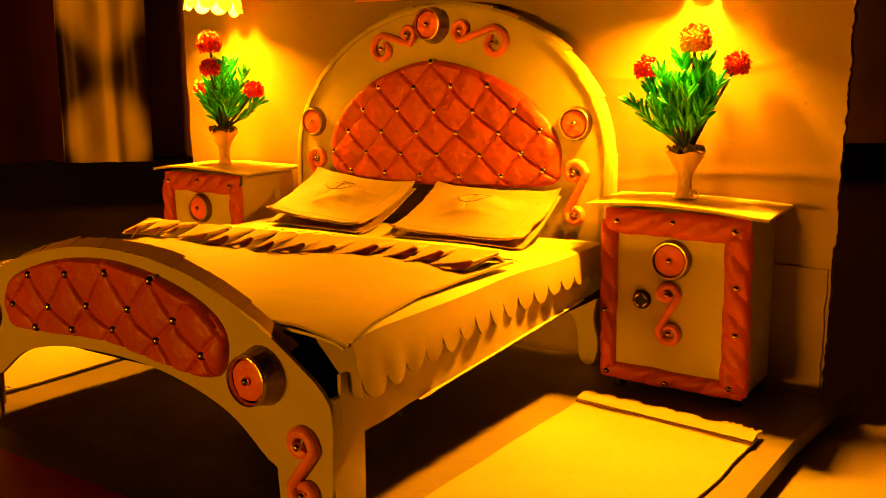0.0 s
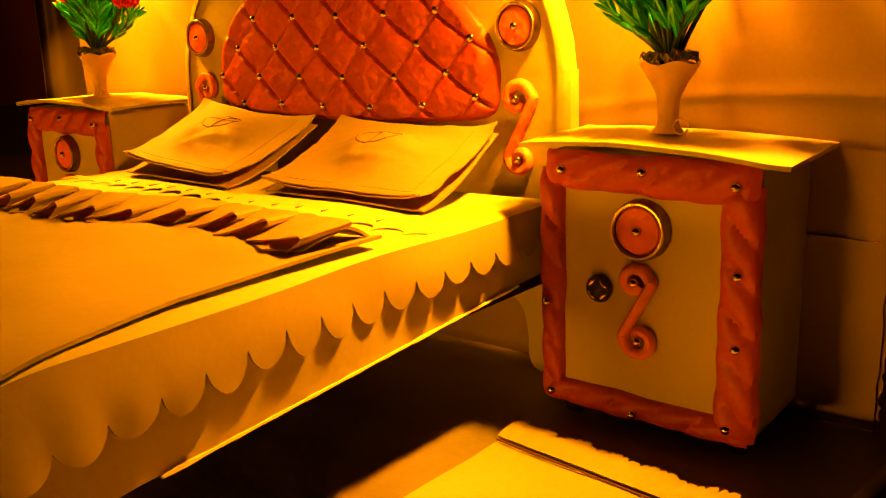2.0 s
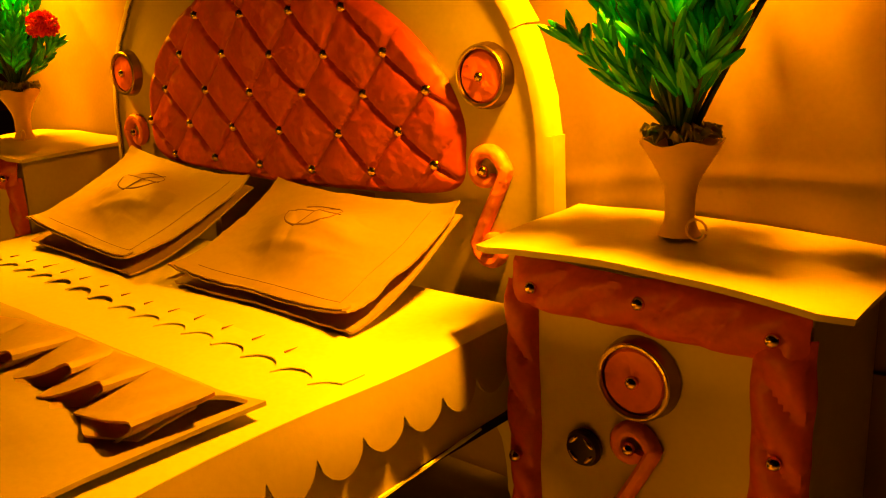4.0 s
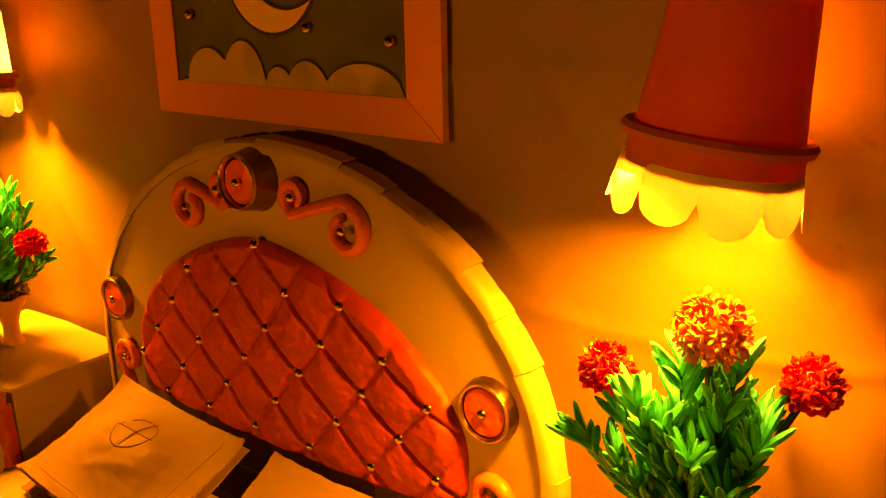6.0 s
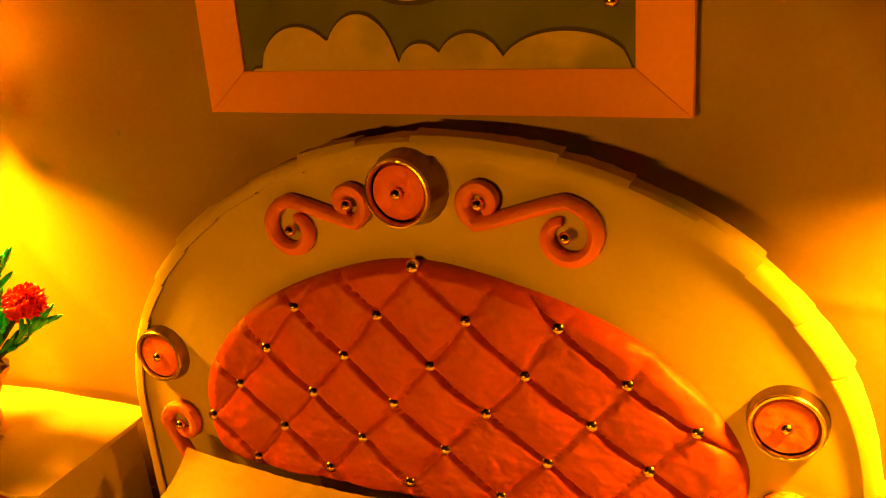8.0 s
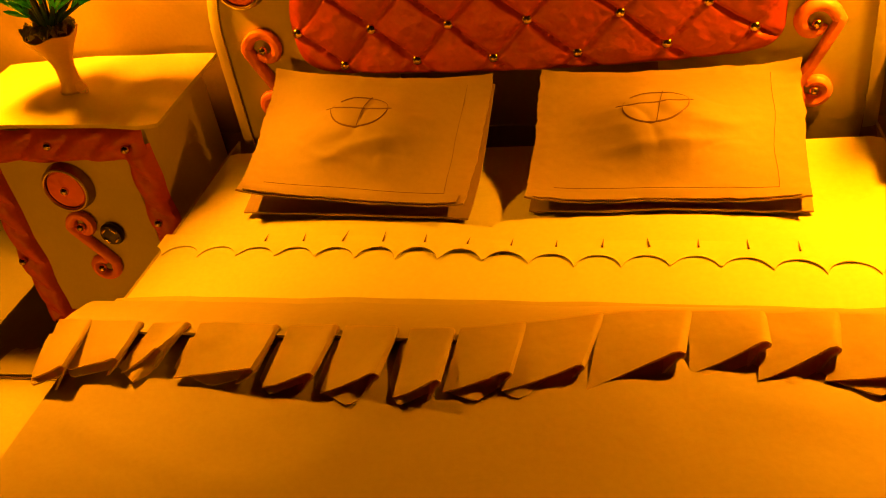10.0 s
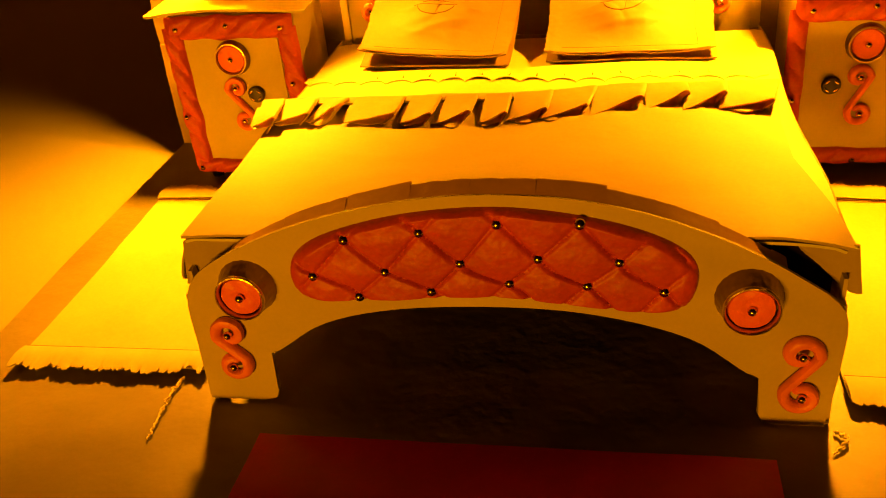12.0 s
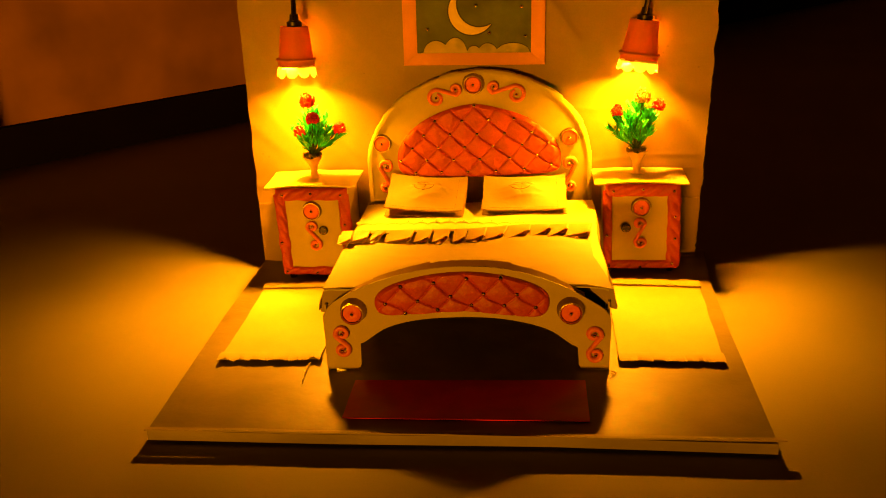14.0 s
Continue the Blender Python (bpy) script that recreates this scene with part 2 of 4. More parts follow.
def revolve(bm, profile, seg=24, start=0.0, sweep=360.0):
    """A profile of (radius, z) turned about z."""
    full = abs(sweep - 360) < 1e-6
    count = seg if full else seg + 1
    rings = []
    for j in range(count):
        a = radians(start + sweep * j / seg)
        rings.append([bm.verts.new((r * math.cos(a), r * math.sin(a), z)) for r, z in profile])
    for j in range(seg):
        a, b = rings[j], rings[(j + 1) % count]
        for k in range(len(profile) - 1):
            quad = [a[k], b[k], b[k + 1], a[k + 1]]
            bm.faces.new(quad)
    return bm


def sheet(bm, place, nu, nv, thick):
    """A sheet of paper: place(u, v) for u, v in 0..1, with its thickness below it."""
    top = [[Vector(place(i / nu, j / nv)) for j in range(nv + 1)] for i in range(nu + 1)]
    low = []
    for i in range(nu + 1):
        row = []
        for j in range(nv + 1):
            du = top[min(i + 1, nu)][j] - top[max(i - 1, 0)][j]
            dv = top[i][min(j + 1, nv)] - top[i][max(j - 1, 0)]
            row.append(top[i][j] - thick * du.cross(dv).normalized())
        low.append(row)
    a = [[bm.verts.new(p) for p in row] for row in top]
    b = [[bm.verts.new(p) for p in row] for row in low]
    for i in range(nu):
        for j in range(nv):
            bm.faces.new((a[i][j], a[i + 1][j], a[i + 1][j + 1], a[i][j + 1]))
            bm.faces.new((b[i][j], b[i][j + 1], b[i + 1][j + 1], b[i + 1][j]))
    for i in range(nu):
        for j in (0, nv):
            bm.faces.new((a[i][j], b[i][j], b[i + 1][j], a[i + 1][j]))
    for j in range(nv):
        for i in (0, nu):
            bm.faces.new((a[i][j], a[i][j + 1], b[i][j + 1], b[i][j]))
    return bm


def wob(x, y, z=0.0, scale=1.0):
    return noise.noise(Vector((x * scale, y * scale, z * scale)))


def bead_mesh(r=0.0145):
    bm = bmesh.new()
    bmesh.ops.create_uvsphere(bm, u_segments=12, v_segments=8, radius=r)
    return done(bm, "bead", GOLD)


BEAD = bead_mesh()


def bead(parent, x, y, z, size=1.0):
    ob = part("bead", BEAD, GOLD, parent, "", (x, y, z), (90, 0, 0))
    ob.scale = (size, size, size)
    return ob


def medallion(parent, x, y, z, r=0.095, depth=0.05, lean=0, flare=1.0):
    """A coral disc in a gold rim with pinked edge and a bead at its middle, facing -y."""
    bm = bmesh.new()
    seg = 48
    rings = []
    for j in range(seg):
        a = 2 * math.pi * j / seg
        prof = ((0.74, 0.80), (0.755, 0.97), (0.79, 1.03), (0.835, 1.02), (0.86, 0.94), (0.86, 0.86))
        rings.append([bm.verts.new((r * q * math.cos(a), -depth * h, r * q * math.sin(a))) for q, h in prof])
    for j in range(seg):
        a, b = rings[j], rings[(j + 1) % seg]
        for k in range(len(a) - 1):
            bm.faces.new((a[k], b[k], b[k + 1], a[k + 1]))
    rim = part("medallion_rim", bm, RIM, parent, "thin bright gold rim", (x, y, z), (0, lean, 0))
    bm = bmesh.new()
    seg, rings = 84, []
    for j in range(seg):
        a = 2 * math.pi * j / seg
        crimp = 1 + 0.06 * math.sin(a * 21)
        prof = ((0.855, 0.92), (0.875, 0.75), (0.90 * (1 + 0.3 * (crimp - 1)), 0.5), (0.90 + 0.05 * flare * crimp, 0.22), (0.90 + 0.12 * flare * crimp, 0.0), (0.7, 0.0))
        rings.append([bm.verts.new((r * q * math.cos(a), -depth * h, r * q * math.sin(a))) for q, h in prof])
    for j in range(seg):
        a, b = rings[j], rings[(j + 1) % seg]
        for k in range(len(a) - 1):
            bm.faces.new((a[k], b[k], b[k + 1], a[k + 1]))
    part("cap_skirt", bm, CAP, parent, "dark crimped metal side", (x, y, z), (0, lean, 0))
    bm = bmesh.new()
    seg, steps = 36, 8
    centre = bm.verts.new((0, -depth * 0.80, 0))
    last = None
    for k in range(1, steps + 1):
        q = k / steps
        ring = []
        for j in range(seg):
            a = 2 * math.pi * j / seg
            h = 0.80 + 0.10 * math.sin(math.pi * q) + 0.06 * wob(math.cos(a) * q * 3 + x * 9, math.sin(a) * q * 3, z * 7) - 0.35 * max(0, q - 0.88) / 0.12
            ring.append(bm.verts.new((0.765 * r * q * math.cos(a), -depth * h, 0.765 * r * q * math.sin(a))))
        for j in range(seg):
            if last:
                bm.faces.new((last[j], last[(j + 1) % seg], ring[(j + 1) % seg], ring[j]))
            else:
                bm.faces.new((centre, ring[(j + 1) % seg], ring[j]))
        last = ring
    part("medallion_disc", bm, CORAL_DISC, parent, "coral clay disc", (x, y, z), (0, lean, 0))
    bead(parent, x, y - depth * 0.95, z)
    return rim


def scroll(parent, a, b, ra, rb, y, hand=1, thick=0.021):
    """An S of rolled clay on a face at y, from a curl round a to a curl round b (x, z), with a bead in each curl."""
    a, b = Vector((a[0], a[1])), Vector((b[0], b[1]))
    turn0 = math.atan2((b - a).y, (b - a).x)
    slope = math.asin(min(0.95, (ra + rb) / (b - a).length))

    def curl(centre, r, facing, way):
        out = []
        for k in range(26):
            q = k / 25
            ang = facing + way * (math.pi * 0.5 - slope + (1 - q) * math.pi * 2.0)
            out.append(centre + (0.42 + 0.58 * q ** 0.8) * r * Vector((math.cos(ang), math.sin(ang))))
        return out

    first = curl(a, ra, turn0, hand)
    second = curl(b, rb, turn0 + math.pi, hand)[::-1]
    line = first + second
    pts = catmull([(p.x, y - thick * 0.55, p.y) for p in line[::2] + [line[-1]]], 3)
    bm = bmesh.new()
    tube(bm, pts, lambda q: thick * (0.55 + 0.45 * min(1, 7 * min(q, 1 - q)) + 0.08 * wob(q * 9, a.x, a.y)), 10, 0.85)
    part("scroll", bm, SCROLL, parent, "rolled peach clay scroll")
    bead(parent, a.x, y - thick * 1.3, a.y)
    bead(parent, b.x, y - thick * 1.3, b.y)


def head_drift(x, z):
    """How far the hand-set beads of the headboard stray from an even grid."""
    q = max(0.0, min(1.0, (x - 0.05) / 0.3))
    low = max(0.0, min(1.0, (1.34 - z) / 0.2))
    side = max(0.0, x / 0.65)
    return 0.030 * q * q * (3 - 2 * q) * (1.45 * low - 0.45), 0.050 * side ** 3 * max(0.1, min(1.0, (1.28 - z) / 0.32)) + 0.018 * max(0.0, (z - 1.2) / 0.2)


def foot_drift(x, z):
    low = max(0.0, min(1.0, (0.57 - z) / 0.06))
    return 0.028 * low + 0.008 - 0.030 * max(0.0, min(1.0, (x - 0.40) / 0.2)), 0.032 * low - 0.040 * max(0.0, min(1.0, (0.05 - x) / 0.3))


def lattice(x, z, step, rise, ox, oz, lean=0.0):
    """The diamond grid's two coordinates at a place; beads sit where both are whole."""
    row = (z - oz) / rise
    col = (x - ox - lean * row) / (step / 2)
    return (col + row) / 2, (row - col) / 2


def tufted(parent, outline, centre, y, puff, step, rise, ox, oz, lean=0.0, label="", bow=0.0, wrinkle=1.0, drift=None):
    """A padded cushion in an outline (x, z) with diamond creases, proud of the face at y; beads at its crossings."""
    bm = bmesh.new()
    c = Vector(centre)

    def groove(s, k):
        return (1 - (1 - min(1, s * k)) ** 2) ** 0.75

    def height(x, z, q):
        warp = 0.05 * wob(x, z, 1.7, 6)
        sx, sz = drift(x, z) if drift else (0.0, 0.0)
        u, v = lattice(x - sx, z - sz + bow * (x - c.x) ** 2, step, rise, ox, oz, lean)
        du, dv = abs(math.sin(math.pi * (u + warp))), abs(math.sin(math.pi * (v + warp)))
        soft = 0.34 + 0.52 * groove(du, 3.2) * (0.5 + 0.5 * groove(dv, 3.6)) + 0.22 * du * dv
        rim = min(1, (1 - q) / 0.07) ** 0.5
        fine = 0.07 * wob(x, z, 3.1, 14) + 0.07 * wob(x, z, 7.7, 31) + 0.03 * wob(x, z, 2.2, 70)
        return puff * rim * (soft + wrinkle * fine) + 0.004

    rings, n = 84, len(outline)
    middle = bm.verts.new((c.x, y - height(c.x, c.y, 0), c.y))
    last = None
    for k in range(1, rings + 1):
        q = (k / rings) ** 0.9
        ring = []
        for p in outline:
            x, z = c.x + q * (p[0] - c.x), c.y + q * (p[1] - c.y)
            ring.append(bm.verts.new((x, y - height(x, z, q) if k < rings else y + 0.002, z)))
        for j in range(n):
            if last:
                bm.faces.new((last[j], last[(j + 1) % n], ring[(j + 1) % n], ring[j]))
            else:
                bm.faces.new((middle, ring[(j + 1) % n], ring[j]))
        last = ring
    cushion = part("tufted_cushion", done(bm, "tufted_cushion", CORAL, True, 75), CORAL, parent, label)
    for r in range(-9, 10):
        for k in range(-14, 15):
            if (r + k) % 2:
                continue
            x = ox + lean * r + k * step / 2
            z = oz + r * rise - bow * (x - c.x) ** 2
            sx, sz = drift(x, z) if drift else (0.0, 0.0)
            x, z = x + sx, z + sz
            away = Vector((x, z)) - c
            best = min(outline, key=lambda p: -(Vector((p[0], p[1])) - c).normalized().dot(away.normalized() if away.length > 1e-4 else Vector((1, 0))))
            if away.length < 0.965 * (Vector((best[0], best[1])) - c).length:
                bead(parent, x + 0.008 * wob(x, z, 1, 9), y - puff * 0.42 - 0.009, z + 0.008 * wob(x, z, 5, 9), 1.3)
    return cushion


# ---- the setting ----
# base board with a raised front lip, on the room's floor
bm = bmesh.new()
edge = [(-2.10, 0.10), (2.10, 0.12), (2.02, -0.6), (1.99, -1.5), (1.965, -3.14), (0.6, -3.07), (-0.8, -3.05), (-2.05, -3.01), (-2.10, -1.2)]
plate(bm, edge, -0.07, 0.0, 0.006)
base = structure("floor", bm, KRAFT, "brown card base board under the model bedroom", "base board")
bm = bmesh.new()
sheet(bm, lambda u, v: (-2.05 + 4.06 * u, -2.995 - 0.10 * u - 0.052 * v + 0.008 * wob(u * 9, 2), 0.010 + 0.012 * v + 0.006 * wob(u, v, 0, 6)), 60, 3, 0.010)
structure("front_trim", bm, LIP, "worn brown paper strip along the base's front edge", "trim")
bm = bmesh.new()
box(bm, -30, 30, -30, 30, -0.2, -0.10)
structure("ground", bm, GROUND, "pale smooth room floor under the model", "floor")


def ragged(a, b, n, amp, seed):
    """A line from a to b with torn edges."""
    a, b = Vector(a), Vector(b)
    side = Vector((-(b - a).y, (b - a).x)).normalized()
    return [a.lerp(b, k / n) + side * amp * (wob(k * 0.37, seed, 0, 1) + 0.5 * wob(k * 1.9, seed, 4, 1)) for k in range(n + 1)]


def wall_bow(x, z):
    """The card wall bows forward towards its right edge, more so higher up."""
    r, l = max(0.0, (x - 0.9) / 1.15), max(0.0, (-x - 1.1) / 1.0)
    return 0.01 - 0.072 * z * r * r + (0.06 - 0.045 * z) * l * l + 0.004 * wob(x, z, 3, 1.5) - 0.007 * max(0.0, 1 - abs(wob(x * 0.9 + z * 0.7, z * 0.35, 6, 1.6)) * 9) - 0.004 * max(0.0, 1 - abs(wob(x * 0.5, z * 1.5, 2, 1.3)) * 11)


def wall_place(u, v):
    z = 3.05 * v
    left = -2.105 + 0.033 * z + 0.010 * wob(z * 5, 1, 2)
    right = 1.995 + 0.030 * z + 0.016 * wob(z * 6, 4, 2) + 0.009 * wob(z * 25, 4, 7) + 0.006 * wob(z * 60, 2, 5)
    x = left + (right - left) * u
    return Vector((x, wall_bow(x, z), z))


bm = bmesh.new()
sheet(bm, wall_place, 150, 240, 0.03)
wall = structure("wall_back", bm, WALL, "cream painted card wall of the model room", "wall")


def panel_place(u, v):
    z = (0.575 + 0.02 * (1 - u) + 0.006 * wob(u * 40, 2)) * v
    left, right = -2.10 + 0.03 * z, 1.985 + 0.02 * z + 0.008 * wob(z * 30, 9)
    x = left + (right - left) * u
    return Vector((x, wall_bow(x, z) - 0.014, z))


bm = bmesh.new()
sheet(bm, panel_place, 80, 12, 0.010)
structure("skirting_panel", bm, WALL, "second layer of cream card low on the wall", "wall panel")

# the real room behind: a wall set at an angle, its dark skirting, a dark curtain, and walls all round, coloured near
# black in place of the room's darkness
def angled(bm, a, b, z0, z1, thick):
    a, b = Vector((*a, 0)), Vector((*b, 0))
    side = Vector((-(b - a).y, (b - a).x, 0)).normalized() * thick
    quad = [a, b, b + side, a + side]
    plate(bm, [(p.x, p.y) for p in quad], z0, z1)


bm = bmesh.new()
angled(bm, (-29.9, -18.5), (18.4, 29.9), -0.10, 24, 0.5)
structure("room_wall", bm, ROOM, "pale painted wall of the dim room behind", "room wall")
bm = bmesh.new()
angled(bm, (-29.8, -18.55), (18.45, 29.8), -0.10, 0.50, -0.03)
structure("room_skirting", bm, SKIRTING_AND_SHADE, "dark wooden skirting along the room wall", "skirting")
bm = bmesh.new()
away = Vector((1, 1, 0)).normalized()
out = Vector((1, -1, 0)).normalized()
foot = Vector((-11.4, 0, 0)) + away * 5.20
sheet(bm, lambda u, v: foot - away * 14.05 * u + out * (0.20 + 0.08 * math.sin(u * 75) + 0.08 * math.sin(u * 31 + 2)) + Vector((0, 0, 0.47 + 14 * v)), 160, 6, 0.03)
tagged(new("curtain", done(bm, "curtain", CURTAIN)), "dark maroon curtain hanging along the room wall", "curtain")
def motif_cloth():
    """Maroon cloth with one tall woven gold motif, soft at its edges, narrow at a waist."""
    m = material("maroon_cloth_with_gold_motif", (0.035, 0.006, 0.004), 0.6, mottle=0.3, mottle_scale=9, bump=0.3, bump_scale=30)
    n, link = m.node_tree.nodes, m.node_tree.links.new

    def calc(kind, a, b=None):
        node = n.new("ShaderNodeMath")
        node.operation = kind
        for k, value in enumerate((a, b)):
            if isinstance(value, (int, float)):
                node.inputs[k].default_value = value
            elif value is not None:
                link(value, node.inputs[k])
        return node.outputs[0]

    place = n.new("ShaderNodeTexCoord").outputs["Object"]
    split = n.new("ShaderNodeSeparateXYZ")
    link(place, split.inputs[0])
    rough = n.new("ShaderNodeTexNoise")
    rough.inputs["Scale"].default_value = 9
    link(place, rough.inputs["Vector"])
    z = calc("MULTIPLY", split.outputs["Z"], 10)
    waist = calc("MULTIPLY", calc("SINE", calc("ADD", calc("MULTIPLY", z, 3.6), -1.2)), 0.20)
    half = calc("ADD", calc("ADD", waist, calc("MULTIPLY", rough.outputs["Fac"], 0.7)), -0.02)
    edge = calc("SUBTRACT", half, calc("ABSOLUTE", calc("MULTIPLY", split.outputs["X"], 10)))
    soft = n.new("ShaderNodeMapRange")
    soft.interpolation_type = "SMOOTHSTEP"
    soft.inputs["From Min"].default_value, soft.inputs["From Max"].default_value = -0.22, 0.30
    link(edge, soft.inputs["Value"])
    mix = n.new("ShaderNodeMix")
    mix.data_type = "RGBA"
    bsdf = n["Principled BSDF"]
    link(bsdf.inputs["Base Color"].links[0].from_socket, mix.inputs["A"])
    mix.inputs["B"].default_value = (0.85, 0.62, 0.20, 1)
    link(soft.outputs["Result"], mix.inputs["Factor"])
    link(mix.outputs["Result"], bsdf.inputs["Base Color"])
    return m


bm = bmesh.new()
sheet(bm, lambda u, v: Vector((0.55 * (2 * u - 1), 0.03 * math.sin(u * 19 + wob(u * 3, v * 4) * 2) + 0.05 * wob(u * 4, v * 6, 3), 0.47 + 6.0 * v)), 70, 50, 0.03)
drape = tagged(new("curtain", done(bm, "curtain", motif_cloth())), "maroon curtain with a gold woven motif hanging in the dim room", "curtain")
drape.matrix_world = Matrix.Translation(D * (Vector((-11.4, 0, 0)) + away * 5.12 + out * 0.40)) @ pose(0, 0, 0, 0, 0, 45)
# one wall piece is raised, a made-up gap at the added fill light
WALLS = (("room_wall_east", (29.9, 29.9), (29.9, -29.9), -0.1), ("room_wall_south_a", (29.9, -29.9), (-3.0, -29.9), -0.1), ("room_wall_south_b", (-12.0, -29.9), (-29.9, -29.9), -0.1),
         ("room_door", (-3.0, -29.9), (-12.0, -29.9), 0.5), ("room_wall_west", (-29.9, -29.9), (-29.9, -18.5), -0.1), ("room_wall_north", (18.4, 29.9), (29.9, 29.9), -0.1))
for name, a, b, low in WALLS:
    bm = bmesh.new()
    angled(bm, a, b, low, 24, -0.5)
    structure(name, bm, DARK_WALL, "room wall coloured near black to stand for darkness", "room wall")
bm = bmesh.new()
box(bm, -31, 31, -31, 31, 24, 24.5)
structure("ceiling", bm, DARK_WALL, "ceiling coloured near black to stand for darkness", "ceiling")


# ---- bed ----
bed = thing("bed", (0, -1.15, 0), "cream card double bed with coral tufted head and footboard", "bed")
AT = (0, 1.15, 0)

# headboard: an arched panel on two curved legs, edged with a band of short card tabs
def arch(half, z0, rise, power_right, power_left, n=56):
    out = []
    for k in range(n + 1):
        a = math.pi * k / n
        c, s = math.cos(a), math.sin(a)
        p = power_right if c > 0 else power_left
        out.append((half * math.copysign(abs(c) ** (2 / p), c), z0 + rise * abs(s) ** (2 / p)))
    return out


HEAD_Y = -0.13
top = [(x + 0.030, z) for x, z in arch(0.985, 1.0, 0.785, 2.05, 1.88)]
leg = [(-0.96, 0.40), (-0.93, 0.24), (-0.955, 0.12), (-0.94, 0.02), (-0.90, 0.0), (-0.86, 0.03), (-0.85, 0.14), (-0.82, 0.24), (-0.74, 0.27)]
legs = [tuple(p) for p in catmull(leg, 5)] + [(-0.42, 0.27), (-0.40, 0.855)]
outline = top + [(x + 0.02, z) for x, z in legs] + [(0.02 - x, z) for x, z in legs[::-1]]
bm = bmesh.new()
slab(bm, outline, HEAD_Y, HEAD_Y + 0.025, 0.004)
headboard = part("headboard", bm, CARD, bed, "arched cream card headboard", AT)
tabs = [(1.016, 0.62), (1.016, 0.80)] + top + [(-0.956, 0.80), (-0.956, 0.62)]
step = 3
for k in range(0, len(tabs) - 1, step):
    seg = tabs[k:k + step + 1]
    grow = 0.001 + 0.012 * random.random()
    lift = 0.006 * random.random()
    bm = bmesh.new()
    cx = 0.025

    def band(u, v, seg=seg, grow=grow, lift=lift):
        f = u * (len(seg) - 1)
        i = min(int(f), len(seg) - 2)
        x = seg[i][0] + (f - i) * (seg[i + 1][0] - seg[i][0])
        z = seg[i][1] + (f - i) * (seg[i + 1][1] - seg[i][1])
        out = Vector((x - cx, 0, (z - 1.0) * 1.2 if z > 1.0 else 0)).normalized()
        gap = 0.005 * max(0.0, min(1.0, (z - 1.20) / 0.1))
        x, z = x + (0.5 - u) * gap * (z - 0.6), z + (0.5 - u) * gap * (x - cx)
        if v < 0.34:
            reach, deep = -0.022 + 0.026 * v / 0.34, -0.007 + 0.004 * (v / 0.34) ** 2
        else:
            reach, deep = 0.004 + grow + lift * (v - 0.34) + 0.006 * wob(x * 30, z * 30, 3) * max(0, v - 0.7) / 0.3, -0.003 + (0.056 + 0.01 * wob(x, z, 2, 8)) * (v - 0.34) / 0.66
        return Vector((x, HEAD_Y + deep, z)) + out * reach

    sheet(bm, band, 6, 9, 0.005)
    part("edge_tab", bm, CARD, headboard)

pad = catmull([(0.0, 1.51), (0.26, 1.46), (0.49, 1.37), (0.65, 1.25), (0.745, 1.12), (0.765, 1.0), (0.71, 0.885), (0.35, 0.855), (0.0, 0.85), (-0.35, 0.86), (-0.63, 0.885), (-0.695, 1.0), (-0.655, 1.17), (-0.49, 1.345), (-0.25, 1.46)], 25, True)
tufted(headboard, [(p.x, p.y) for p in pad], (0.02, 1.12), HEAD_Y, 0.040, 0.237, 0.113, -0.062, 0.905, -0.009, "coral tufted foam cushion with diamond creases", drift=head_drift)
for x, z in ((0.84, 1.19), (-0.825, 1.18)):
    medallion(headboard, x, HEAD_Y, z, 0.090, 0.034, flare=0.3)
medallion(headboard, 0.015, HEAD_Y, 1.688, 0.095, 0.075)
scroll(headboard, (0.840, 0.953), (0.850, 0.750), 0.058, 0.046, HEAD_Y, 1)
scroll(headboard, (-0.80, 0.965), (-0.815, 0.775), 0.058, 0.046, HEAD_Y, -1)
scroll(headboard, (0.19, 1.655), (0.385, 1.585), 0.048, 0.076, HEAD_Y, -1)
scroll(headboard, (-0.145, 1.645), (-0.315, 1.575), 0.046, 0.072, HEAD_Y, 1)

# footboard
FOOT_Y = -2.20
outer = [(p.x, p.y) for p in catmull([(-1.0, 0.018), (-0.995, 0.25), (-0.985, 0.45), (-0.90, 0.555), (-0.71, 0.655), (-0.52, 0.725), (-0.30, 0.778), (-0.12, 0.803), (0.06, 0.808), (0.26, 0.793), (0.45, 0.753), (0.60, 0.70), (0.74, 0.636), (0.90, 0.54), (1.03, 0.43), (1.04, 0.25), (1.02, 0.0)], 4)]
inner = [(0.875, 0.0), (0.835, 0.008), (0.818, 0.045), (0.815, 0.185), (0.79, 0.192)] + [(p.x, p.y) for p in catmull([(0.775, 0.20), (0.60, 0.325), (0.34, 0.40), (0.06, 0.425), (-0.28, 0.41), (-0.53, 0.35), (-0.70, 0.24)], 5)] + [(-0.718, 0.228), (-0.742, 0.226), (-0.740, 0.068), (-0.755, 0.030), (-0.80, 0.018)]
bm = bmesh.new()
slab(bm, outer + inner, FOOT_Y, FOOT_Y + 0.015, 0.004)
footboard = part("footboard", bm, CARD, bed, "arched cream card footboard on two legs", AT)
arc = outer[14:-13]
count = len(arc) - 1
